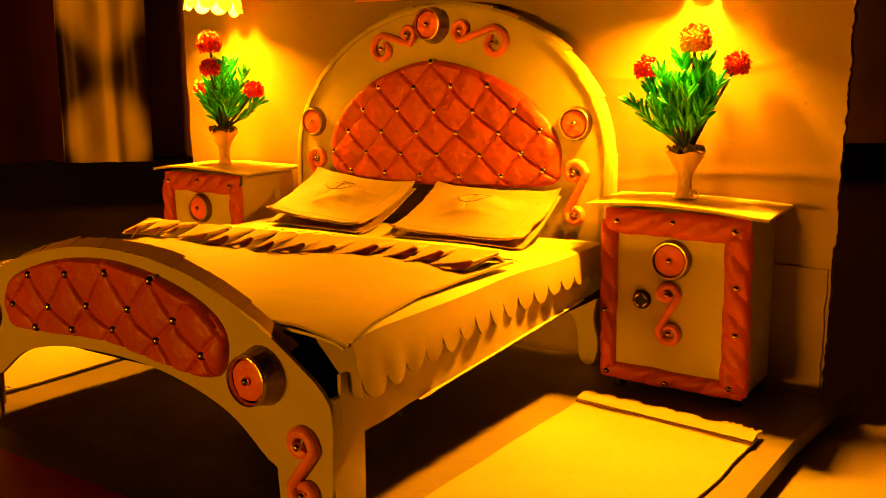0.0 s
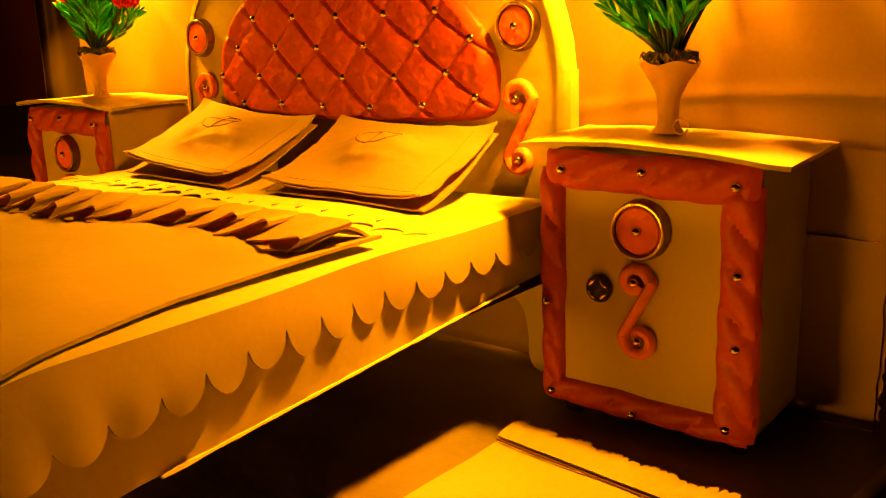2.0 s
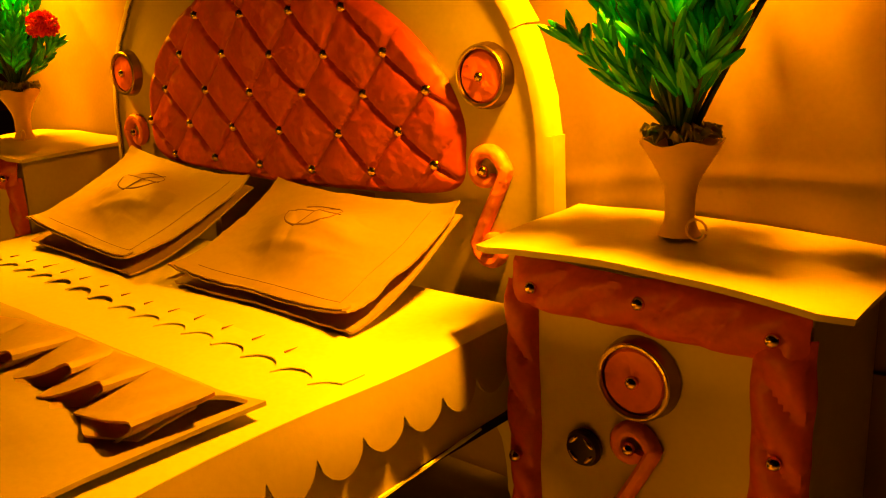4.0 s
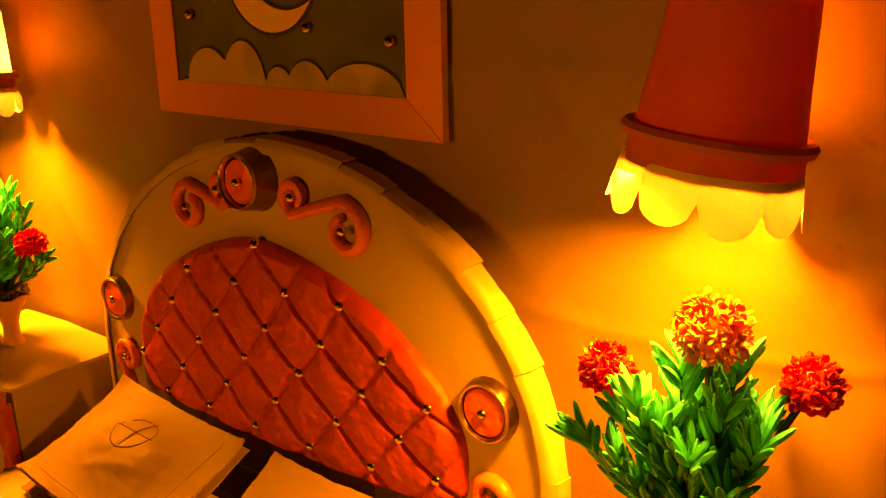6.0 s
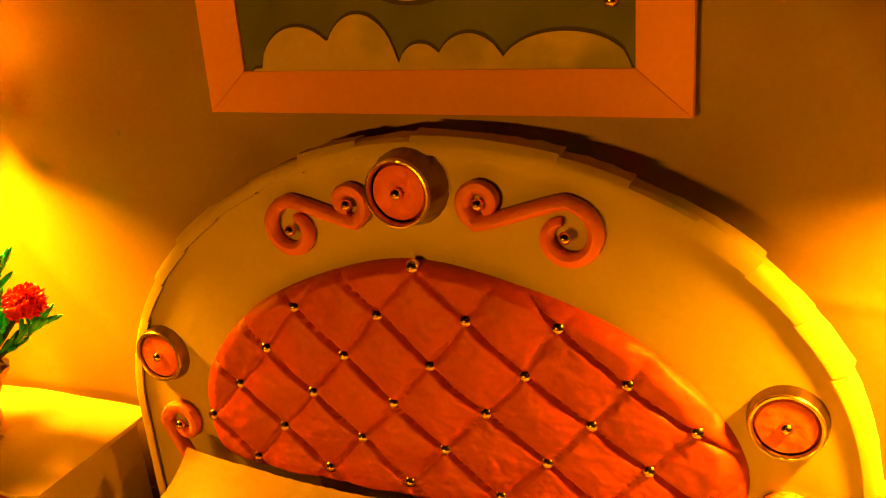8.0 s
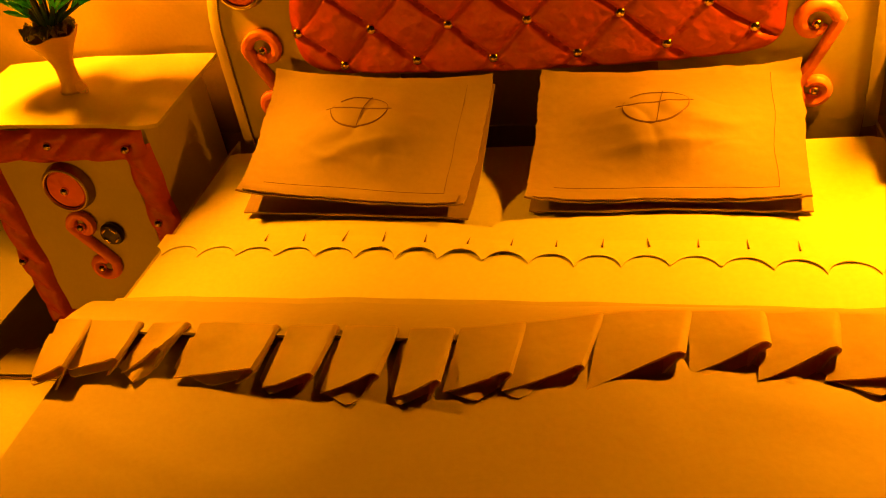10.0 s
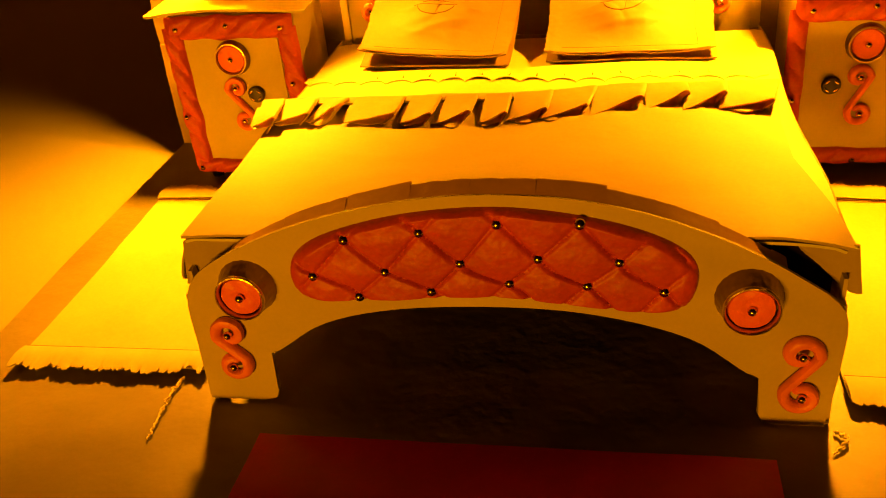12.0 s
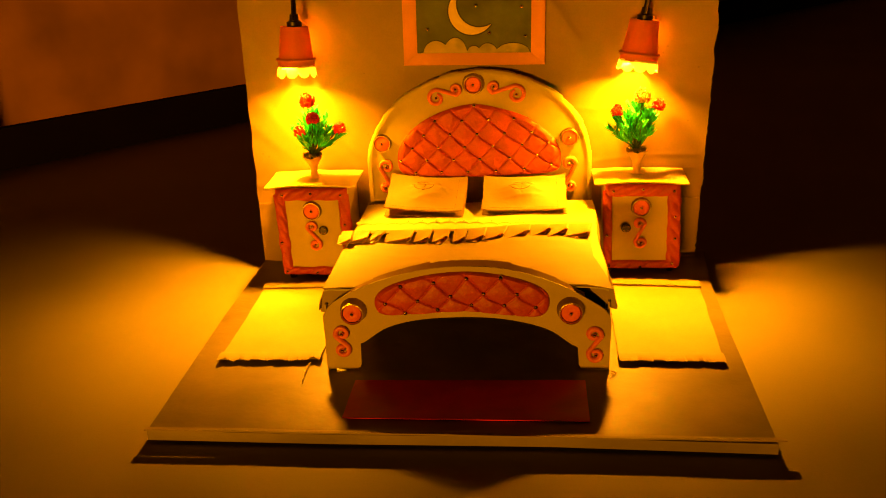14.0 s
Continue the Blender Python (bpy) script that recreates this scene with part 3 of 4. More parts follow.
for k in range(0, count, 4):
    bm = bmesh.new()
    k1 = min(k + 4, count)

    def band(u, v, k=k, k1=k1, jog=0.006 * random.random()):
        f = k + u * (k1 - k)
        i = min(int(f), count - 1)
        x = arc[i][0] + (f - i) * (arc[i + 1][0] - arc[i][0])
        z = arc[i][1] + (f - i) * (arc[i + 1][1] - arc[i][1])
        swell = math.sin(math.pi * min(1, max(0, f / count))) ** 0.6
        lift = 0.004 + 0.026 * swell + (0.3 + 1.2 * u) * jog + 0.004 * wob(x * 25, 3)
        return Vector((x + 0.1 * x * lift * v, FOOT_Y + 0.003 + (0.048 + 2 * jog) * v, z - 0.004 + lift * v))

    sheet(bm, band, 8, 4, 0.007)
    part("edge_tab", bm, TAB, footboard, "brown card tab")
for x0, x1, name in ((-0.998, -0.975, "leg_side"), (1.010, 1.035, "leg_side")):
    bm = bmesh.new()
    sheet(bm, lambda u, v, x=x1 if x1 > 0 else x0: (x, FOOT_Y + 0.015 + 0.145 * u, (0.0 if x > 0 else 0.004) + (0.44 if x > 0 else 0.436) * v), 3, 6, 0.02 if x1 > 0 else -0.02)
    part(name, bm, CARD, footboard)
pad = catmull([(0.06, 0.772), (0.33, 0.735), (0.53, 0.665), (0.615, 0.58), (0.60, 0.465), (0.51, 0.43), (0.28, 0.452), (0.02, 0.478), (-0.30, 0.462), (-0.555, 0.458), (-0.612, 0.53), (-0.58, 0.62), (-0.46, 0.69), (-0.22, 0.752)], 25, True)
tufted(footboard, [(p.x, p.y) for p in pad], (0.02, 0.60), FOOT_Y, 0.038, 0.232, 0.116, -0.075, 0.618, 0.002, "coral tufted foam cushion with slack creases", 0.10, 0.4, foot_drift)
for x, z in ((-0.768, 0.487), (0.762, 0.475)):
    medallion(footboard, x, FOOT_Y, z, 0.095, 0.075)
scroll(footboard, (-0.865, 0.31), (-0.87, 0.18), 0.050, 0.050, FOOT_Y, -1)
scroll(footboard, (0.925, 0.285), (0.935, 0.13), 0.052, 0.052, FOOT_Y, 1)

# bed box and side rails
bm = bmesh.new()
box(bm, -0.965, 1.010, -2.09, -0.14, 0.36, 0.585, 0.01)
# the shade inside the bed is put into the box's colour
part("mattress_box", bm, SKIRTING_AND_SHADE, bed, "card box under the sheet, coloured near black for the shade", AT)
for x, s in ((-0.988, -1), (1.036, 1)):
    bm = bmesh.new()
    sheet(bm, lambda u, v, x=x, s=s: (x + s * 0.006 * wob(u * 8, v * 2, s), -2.15 + 2.0 * u, (0.29 + 0.14 * u) + (0.22 - 0.10 * u) * v + 0.008 * wob(u * 14, 3, s)), 40, 3, 0.012 * s)
    part("side_rail", bm, CARD, bed, "cream card side rail with glue on its lower edge", AT)
bm = bmesh.new()
tube(bm, catmull([(1.042, -1.75 + 0.26 * k, 0.318 + 0.018 * k + 0.006 * wob(k, 2)) for k in range(6)], 8), lambda q: 0.004 + 0.006 * abs(wob(q * 30, 1)), 6)
part("glue_bead", bm, GLUE, bed, "shiny dried glue", AT)

# bedsheet with a scalloped skirt on both sides and a cut-out trim
def bed_z(x, y):
    """The bed's surface: higher towards the head, with soft sags."""
    corner = max(0.0, (x - 0.82) / 0.22) ** 2 * max(0.0, min(1.0, 1 - (y + 2.13) / 0.20)) ** 1.5
    return 0.632 + 0.026 * (y + 2.1) / 2.0 + 0.008 * wob(x, y, 0, 2.2) - 0.026 * corner


bedsheet = thing("bedsheet", (0, -1.15, 0.60), "cream paper bedsheet with scalloped skirt, on the bed", "bedsheet")
ATS = (0, 1.15, -0.60)


def sheet_top(u, v):
    y = -2.125 + 1.89 * v
    half = 1.03 + 0.012 * math.sin(v * 9)
    x = -0.985 + (half + 0.985) * u
    roll = max(0, abs(u - 0.5) - 0.485) / 0.015
    return Vector((x, y, bed_z(x, y) - 0.016 - 0.007 * roll))


bm = bmesh.new()
sheet(bm, sheet_top, 60, 60, 0.010)
part("sheet", bm, PAPER, bedsheet, "", ATS)


def skirt(side):
    """A strip hanging at one side, its lower edge cut in rounded scallops."""
    n, per = 17, 12
    top_line, low_line, flare = [], [], []
    for k in range(n * per + 1):
        q = k / per
        y = -2.10 + 1.96 * k / (n * per)
        f = q - int(q) if k < n * per else 0.0
        drop = max(0, 1 - abs(2 * f - 1) ** 1.9) ** 0.65
        i = int(q)
        grow = min(1.0, k / (n * per) / 0.45)
        along = k / (n * per)
        root = 0.462 + 0.060 * min(1.0, along / 0.35) + 0.035 * along + 0.008 * wob(i, side, 3)
        size = root - 0.420 - 0.115 * along + 0.020 * along * along + 0.014 * wob(i * 3.3, side, 8)
        z = root - size * drop
        bulge = 0.024 + 0.012 * wob(y * 3, side, 1)
        flare.append((0.022 + 0.020 * (1 - grow)) * wob(i * 1.7, side) + 0.004 * math.cos(6.283 * (f - 0.5)))
        x0 = 1.026 + 0.012 * math.sin((y + 2.125) / 1.89 * 9) if side > 0 else 0.982
        front = max(0, (-1.75 - y) / 0.35)
        top_line.append(Vector((side * x0, y, bed_z(side, y) - 0.022)))
        low_line.append(Vector((side * (x0 + 0.008 + bulge + 0.035 * front), y, z)))
    bm = bmesh.new()
    count = len(top_line) - 1

    def place(u, v):
        k = round(u * count)
        a, b = top_line[k], low_line[k]
        z = a.z + (b.z - a.z) * v
        fall = min(1.15, (a.z - z) / 0.20)
        y = a.y + 0.006 * wob(a.y * 9, z * 9, side)
        x = a.x + (b.x - a.x) * fall + side * (0.008 * math.sin(math.pi * min(1, fall)) * (1 + wob(y * 4, side, 4)) + flare[k] * max(0, (fall - 0.72) / 0.28) ** 2)
        x += side * 0.018 * wob(y * 11, z * 8, side + 6) * max(0.25, min(1, (-1.4 - y) / 0.5)) * min(1, fall)
        return Vector((x, y, z))

    sheet(bm, place, count, 9, 0.007 * side)
    return bm


part("skirt", skirt(1), PEACH, bedsheet, "scalloped paper skirt", ATS)
part("skirt", skirt(-1), PEACH, bedsheet, "scalloped paper skirt", ATS)
for s, x, wide in ((1, 1.060, 0.17), (-1, 0.995, 0.22)):
    bm = bmesh.new()
    sheet(bm, lambda u, v, s=s, x=x, wide=wide: (s * (x + 0.03 * v * (1 - u) - wide * u), -2.122 + 0.012 * u + 0.010 * v + 0.006 * wob(u * 4, v * 4, s), 0.605 - (0.17 + 0.02 * math.sin(u * 6.3)) * v * (1 - u) ** 0.7), 12, 6, 0.007 * s)
    part("corner_flap", bm, PEACH, bedsheet, "folded corner of the skirt", ATS)

bm = bmesh.new()
PITCH = 0.1185


def trim_place(u, v):
    x = -1.0 + 1.985 * u
    f = ((x + 0.02) / PITCH) % 1.0
    hump = math.sqrt(max(0, 1 - (2 * f - 1) ** 2))
    low, high = -0.800 - 0.070 * u + 0.055 * hump, -0.690 - 0.06 * u
    y = low + (high - low) * v
    i = int((x + 1.02) / PITCH)
    curl = (0.001 + 0.006 * max(0, wob(i * 2.3, 1, 5)) + 0.011 * math.exp(-((x + 0.15) / 0.36) ** 2) * (0.6 + 0.5 * wob(i * 1.9, 4))) * (1 - v) ** 2 * hump
    return Vector((x, y, bed_z(x, y) - 0.0125 + curl))


sheet(bm, trim_place, 17 * 14, 6, 0.0025)
for k in range(3, 16):
    slit, x = bmesh.new(), -1.02 + PITCH * k
    y = -0.720 - 0.030 * (x + 1) + 0.010 * wob(k, 4)
    lean = 0.012 * wob(k * 1.3, 7)
    tube(slit, [(x + lean * q, y + 0.055 * q * (0.5 + abs(wob(k * 2.1, 3))), bed_z(x, y) - 0.009) for q in (0, 0.35, 0.7, 1)], lambda q: 0.0026 * (1 - 0.8 * q), 5)
    part("cut_slit", slit, PENCIL, bedsheet, "", ATS)
part("cut_out_trim", bm, TRIM, bedsheet, "strip of scalloped cut-outs with curling edges", ATS)

# blanket with a pleated ruffle along its head end
blanket = thing("blanket", (0, -1.7, 0.64), "peach paper blanket with pleated ruffle, laid on the bed", "blanket")
ATB = (0, 1.7, -0.64)


def blanket_top(u, v):
    y = -2.135 + 1.13 * v
    right = 1.055 - 0.10 * min(1, v * 2.2) + 0.035 * max(0, v - 0.7) * 3
    x = -0.99 + (right + 0.99) * u
    lift = 0.022 * max(0, (u - 0.90) / 0.10) ** 1.5 * v ** 1.3
    ridge = 0.026 * math.exp(-((v - 0.82) / 0.14) ** 2)
    free = min(1.0, (1 - u) / 0.12, u / 0.08)
    waves = 0.012 * wob(x, y, 4, 1.7) + 0.006 * wob(x, y, 9, 4) + 0.002 * wob(x, y, 2, 11) + 0.0035 * max(0.0, 1 - abs(wob(x * 1.1 + y * 0.6, y * 1.5, 5)) * 9)
    return Vector((x, y, bed_z(x, y) + 0.006 * free - 0.002 * (1 - free) + lift + ridge * free + free * waves))


bm = bmesh.new()
sheet(bm, blanket_top, 70, 44, 0.009)
part("cover", bm, COVER, blanket, "", ATB)
def pleat_back(x):
    """Where the band ends and the pleats begin: nearer the head on one half of the bed."""
    q = max(0.0, min(1.0, (x + 0.05) / 0.5))
    return -1.180 + 0.075 * q * q * (3 - 2 * q) + 0.006 * wob(x * 6, 3)


bm = bmesh.new()
sheet(bm, lambda u, v: (-1.03 + 1.99 * u, pleat_back(-1.03 + 1.99 * u) - 0.025 + (-1.045 + 0.02 * u - pleat_back(-1.03 + 1.99 * u) + 0.025) * v,
                        0.712 - 0.042 * v * v + 0.005 * wob(u * 12, v, 2) + 0.004 * abs(wob(u * 31, 2, 5))), 120, 5, 0.008)
part("ruffle_band", bm, PEACH, blanket, "flat paper band holding the pleats", ATB)
rng = random.Random(4)
# each pleat: its start across the bed, width, sideways shift, reach to the front, lift of its folded end
PLEATS = ((-1.025, 0.085, 0.000, 0.16, 0.010), (-0.940, 0.140, -0.012, 0.13, 0.012), (-0.760, 0.085, -0.041, 0.125, 0.034), (-0.636, 0.197, -0.021, 0.14, 0.008),
          (-0.407, 0.112, -0.021, 0.155, 0.010), (-0.270, 0.118, -0.018, 0.170, 0.028), (-0.113, 0.092, -0.008, 0.170, 0.018), (0.002, 0.136, -0.018, 0.150, 0.010), (0.146, 0.158, -0.036, 0.165, 0.016),
          (0.307, 0.178, -0.022, 0.185, 0.050), (0.492, 0.143, -0.002, 0.145, 0.046), (0.640, 0.140, -0.016, 0.155, 0.046), (0.787, 0.185, -0.036, 0.150, 0.006))
for x0, w, skew, reach, lift in PLEATS:
    bm = bmesh.new()
    gap = 0.012 + 0.010 * rng.random()

    def pleat(u, v, x0=x0, w=w, skew=skew, reach=reach, lift=lift, gap=gap):
        """Across (u) the paper climbs to its fold, turns, and runs back beneath; along v it fans out to the front."""
        rise = (0.018 + 0.45 * lift) * v ** 1.1
        if u < 0.52:
            q = u / 0.52
            px, pz = x0 + (w + 0.10 * lift) * q, 0.004 * q + rise * q ** 1.6 - 0.008 * (1 - q) * v
            y = pleat_back(px) - (reach - 1.1 * lift * q) * v
        elif u < 0.64:
            q = (u - 0.52) / 0.12
            px, pz = x0 + w + 0.10 * lift + (0.004 + 0.16 * lift * v) * math.sin(math.pi * q), 0.004 + rise * (1 - 0.22 * q) - 0.008 * q
            y = pleat_back(px) - (reach - 1.1 * lift) * v
        else:
            q = (u - 0.64) / 0.36
            px, pz = x0 + w - 0.45 * w * q, 0.78 * rise * (1 - q) - 0.006 - (0.026 + 0.012 * v) * q
            y = pleat_back(px) - (reach - 1.1 * lift * (1 - q) + 0.008 * q) * v
        return Vector((px + skew * v, y, 0.718 - 0.033 * v + pz + 0.002 * wob(px, y, 1, 20) - gap * 0.3 * v))

    sheet(bm, pleat, 30, 10, 0.005)
    part("pleat", bm, THIN, blanket, "", ATB)
    bm = bmesh.new()
    tip, far = 0.25 + 0.55 * rng.random(), reach + 0.004 + 0.022 * rng.random()

    def leaf(u, v, x0=x0, w=w, tip=tip, far=far, skew=skew):
        """The inner fold, which pokes out beneath the pleat in a point."""
        point = 1 - abs(u - tip) / (tip if u < tip else 1 - tip)
        px = x0 - 0.02 + w * 1.08 * u
        return Vector((px + skew * v, pleat_back(px) - 0.03 - (far - 0.075 + 0.050 * point) * v, 0.698 - 0.028 * v - 0.008 * v * v + 0.004 * point * v + 0.002 * wob(u * 3, v * 3, x0)))

    sheet(bm, leaf, 12, 6, 0.005)
    part("inner_fold", bm, THIN, blanket, "", ATB)


def pillow(name, corners, seed, label):
    """A paper pillow: a flat flange round a puffed middle, leaning back on the headboard. corners: front-left, front-right, back-left, back-right."""
    fl, fr, bl, br = (Vector(c) for c in corners)
    mid = (fl + fr + bl + br) / 4
    ob = thing(name, (mid.x, mid.y, 0.655), label, "pillow", "pillows on the bed")
    shift = Vector((mid.x, mid.y, 0.655))
    up = (fr - fl).cross(bl - fl).normalized()

    def puffy(u, v):
        p = fl.lerp(fr, u).lerp(bl.lerp(br, u), v) - shift
        a, b = min(u, 1 - u), min(v, 1 - v)
        q = max(0, min(1, (a - 0.07) / 0.34)) * max(0, min(1, (b - 0.08) / (0.42 if v < 0.5 else 0.3)))
        q = q * q * (3 - 2 * q)
        dome = (math.sin(math.pi * u) * math.sin(math.pi * v)) ** 0.7
        dents = sum(-h * math.exp(-((u - du) / wu) ** 2 - ((v - dv) / wv) ** 2) for du, dv, wu, wv, h in
                    ((0.24, 0.30, 0.10, 0.10, 0.014), (0.60 + 0.1 * wob(seed, 1), 0.36, 0.09, 0.12, 0.024), (0.78, 0.22, 0.07, 0.09, 0.012), (0.85, 0.6, 0.12, 0.2, 0.008)))
        ridge = 0.007 * math.exp(-((v - 0.36 - 0.5 * (u - 0.5) * math.sin(seed)) / 0.035) ** 2) * math.sin(math.pi * u)
        fold = 0.010 * wob(u * 2 + seed, v * 2, seed, 1.3) + 0.004 * wob(u * 6, v * 6 + seed, seed) + 0.011 * abs(wob(u * 3.4 + v * 1.6, v * 2.8 - u * 1.5, seed + 5)) + 0.006 * max(0.0, 1 - abs(wob(u * 2.3 - v * 1.2, v * 2.0 + u, seed + 8)) * 11) - 0.004 * max(0.0, 1 - abs(wob(u * 3.1 + v, v * 2.6 - u * 0.8, seed + 12)) * 14) - 0.005 * abs(wob(u * 6 + seed, v * 3, seed + 2)) * math.exp(-((v - 0.24) / 0.14) ** 2)
        rim = max(0, 1 - b / 0.12, 1 - a / 0.1)
        edge = 0.006 * wob(u * 3, v * 3, seed + 3) + rim * (0.006 * wob(u * 5, v * 5, seed) + 0.002 * wob(u * 23, v * 23, seed))
        wave = Vector((0.008 * wob(v * 4, seed, u * 2) + 0.004 * rim * wob(v * 24, seed, 4), 0.007 * wob(u * 4, seed, v * 2) + 0.004 * rim * wob(u * 26, seed, 2), 0))
        return p + wave + up * (0.060 * dome * q + 0.030 * (abs(2 * u - 1) * abs(2 * v - 1)) ** 4 + (0.08 * dents + fold + ridge) * q + edge)

    bm = bmesh.new()
    sheet(bm, puffy, 96, 72, 0.006)
    part("pillow_top", bm, CASE, ob)

    def under(u, v):
        torn = 0.007 * wob(u * 5, seed, 2) + 0.004 * wob(u * 31, seed, 6)
        p = fl.lerp(fr, u * 1.01).lerp(bl.lerp(br, u), v) - shift + Vector((0.008 * wob(u * 3, v, seed + 11), (-0.008 + torn) * (1 - v), -0.014))
        rest = bed_z(p.x + shift.x, p.y + shift.y) - shift.z - 0.004
        p.z += (rest - p.z) * 0.82 * (1 - v) ** 1.5
        return p - up * 0.024 * math.sin(math.pi * u) * math.sin(math.pi * v)

    bm = bmesh.new()
    sheet(bm, under, 48, 16, 0.006)
    part("pillow_back", bm, CASE, ob, "torn sheet of paper at the pillow's underside")

    def strip(u0, v0, u1, v1, wide):
        pts = [puffy(u0 + (u1 - u0) * k / 14, v0 + (v1 - v0) * k / 14) + up * 0.0005 for k in range(15)]
        b = bmesh.new()
        tube(b, pts, wide, 5, 0.5)
        return b

    b = bmesh.new()
    sheet(b, lambda u, v: puffy(0.03 + 0.94 * u, 0.012 + (0.058 + 0.008 * wob(u * 5, seed, 2)) * v) + up * (0.006 + 0.004 * wob(u * 4, v, seed + 1)), 48, 4, 0.004)
    part("edge_strip", b, CASE, ob, "raised paper strip along the front edge")
    for a in ((0.10, 0.10, 0.90, 0.09), (0.90, 0.09, 0.89, 0.93)):
        part("pressed_crease", strip(*a, 0.0009), PENCIL, ob, "thin pressed crease line")
    cu, cv = 0.46, 0.64
    part("cut_mark", strip(cu - 0.15, cv, cu + 0.14, cv + 0.02, 0.0022), PENCIL, ob, "cut cross mark in a circle")
    part("cut_mark", strip(cu + 0.01, cv - 0.15, cu + 0.02, cv + 0.17, 0.0022), PENCIL, ob, "cut cross mark in a circle")
    ring = [puffy(cu + 0.125 * math.cos(a), cv + 0.15 * math.sin(a)) + up * 0.0005 for a in (math.pi * (0.9 + 1.9 * k / 32) for k in range(33))]
    b = bmesh.new()
    tube(b, ring, lambda q: 0.0012 + 0.0026 * abs(math.sin(math.pi * q * 1.5)), 5, 0.5)
    part("cut_mark", b, PENCIL, ob, "cut cross mark in a circle")


pillow("pillow", ((-0.775, -0.60, 0.712), (-0.095, -0.635, 0.677), (-0.745, -0.195, 0.900), (-0.060, -0.200, 0.850)), 2.0, "peach paper pillow with crumpled face leaning on the headboard")
pillow("pillow", ((0.075, -0.600, 0.676), (0.795, -0.605, 0.673), (0.085, -0.205, 0.855), (0.800, -0.195, 0.855)), 6.5, "peach paper pillow with layered torn edges leaning on the headboard")


# ---- nightstands ----
def nightstand(x0, x1, yf, yb, z1, hand, group):
    """A card cabinet with a padded coral border round its door. hand: side of the door's knob."""
    cx = (x0 + x1) / 2
    ob = thing("nightstand", (cx, (yf + yb) / 2, 0), "cream card nightstand with coral padded border, beside the bed", "nightstand", group)
    shift = Vector((cx, (yf + yb) / 2, 0))
    L = (-shift.x, -shift.y, 0)
    bm = bmesh.new()
    box(bm, x0 + 0.005, x1 - 0.005, yf + 0.012, yb, 0.055, z1 - 0.006, 0.02)
    part("body", bm, CARD, ob, "", L)
    for fx in (x0 + 0.06, x1 - 0.06):
        for fy in (yf + 0.09, yb - 0.06):
            bm = bmesh.new()
            revolve(bm, [(0.0, 0.0), (0.028, 0.0), (0.032, 0.02), (0.032, 0.06), (0.0, 0.06)], 10)
            part("foot", bm, BLACK, ob, "", (fx - shift.x, fy - shift.y, 0))
    bm = bmesh.new()

    def top(u, v):
        x = x0 - 0.085 + (x1 - x0 + 0.15) * u
        y = yf - 0.045 + (yb - yf + 0.045) * v
        corner = 0.03 * max(0, abs(u - 0.5) - 0.44) / 0.06 * (1 - v)
        return Vector((x, y + corner * (1 - v), z1 + 0.024 - (0.018 * u if hand < 0 else 0.0) + 0.010 * math.sin(math.pi * u) - 0.016 * (1 - v) * abs(2 * u - 1) ** 3 + 0.004 * wob(x, y, 1, 5)))

    sheet(bm, top, 30, 12, 0.013)
    part("top_board", bm, TOP, ob, "thin bowed card top", L)
    bm = bmesh.new()
    box(bm, x0 + 0.07, x1 - 0.10, yf + 0.002, yf + 0.02, 0.13, z1 - 0.10)
    door = part("door", bm, CARD, ob, "plain cream door panel", L)

    def border(a, b, wide, seed):
        """A padded strip with slanting pleats from a to b (x, z) on the front face."""
        a, b = Vector((a[0], 0, a[1])), Vector((b[0], 0, b[1]))
        way = (b - a).normalized()
        side = Vector((way.z, 0, -way.x))
        length = (b - a).length
        nu = max(16, int(length / 0.012))

        def place(u, v):
            s = u * length
            w = wide * (1 + 0.22 * wob(s * 9, seed, x0))
            slant = (s + 1.1 * (v - 0.5) * wide) / 0.125 + seed
            ridge = abs(math.sin(math.pi * slant)) ** 0.6
            slant2 = (s - 1.1 * (v - 0.5) * wide) / 0.25 + seed
            ridge *= 0.75 + 0.25 * abs(math.sin(math.pi * slant2)) ** 0.5
            dome = max(0, 1 - abs(2 * v - 1) ** 3) ** 0.5
            ends = min(1, min(u, 1 - u) * 14 + 0.35)
            p = a + way * s + side * (v - 0.5) * w
            return Vector((p.x, yf + 0.006 - 0.038 * dome * (0.45 + 0.55 * ridge) * ends, p.z))

        b_ = bmesh.new()
        sheet(b_, place, nu, 12, 0.003)
        part("padded_border", b_, CORAL, ob, "coral foam border with slanting pleats", L)

    le, ri = (0.075, 0.112) if hand < 0 else (0.095, 0.095)
    border((x0 + 0.01, z1 - 0.062), (x1 - 0.01, z1 - 0.070), 0.110, 0.2)
    border((x0 + le / 2, 0.07), (x0 + le / 2 - 0.01, z1 - 0.06), le, 0.5)
    border((x1 - ri / 2, z1 - 0.07), (x1 - ri / 2 + 0.01, 0.07), ri, 0.1)
    border((x1 - 0.01, 0.09), (x0 + 0.01, 0.10), 0.072, 0.8)
    spots = [(x0 + 0.075, z1 - 0.06), (cx, z1 - 0.05), (x1 - 0.065, z1 - 0.07), (x1 - 0.05, 0.54), (x1 - 0.045, 0.34), (x1 - 0.06, 0.11), (cx - 0.01, 0.085), (x0 + 0.045, 0.10), (x0 + 0.025, 0.38)]
    for bx, bz in spots:
        bead(ob, bx - shift.x, yf - 0.032 - shift.y, bz)
    mx = cx - 0.01
    medallion(door, mx, yf, z1 - 0.215, 0.094, 0.036, flare=0.3)
    kx, kz = mx + (-0.125 if hand < 0 else 0.086), z1 - 0.402
    bm = bmesh.new()
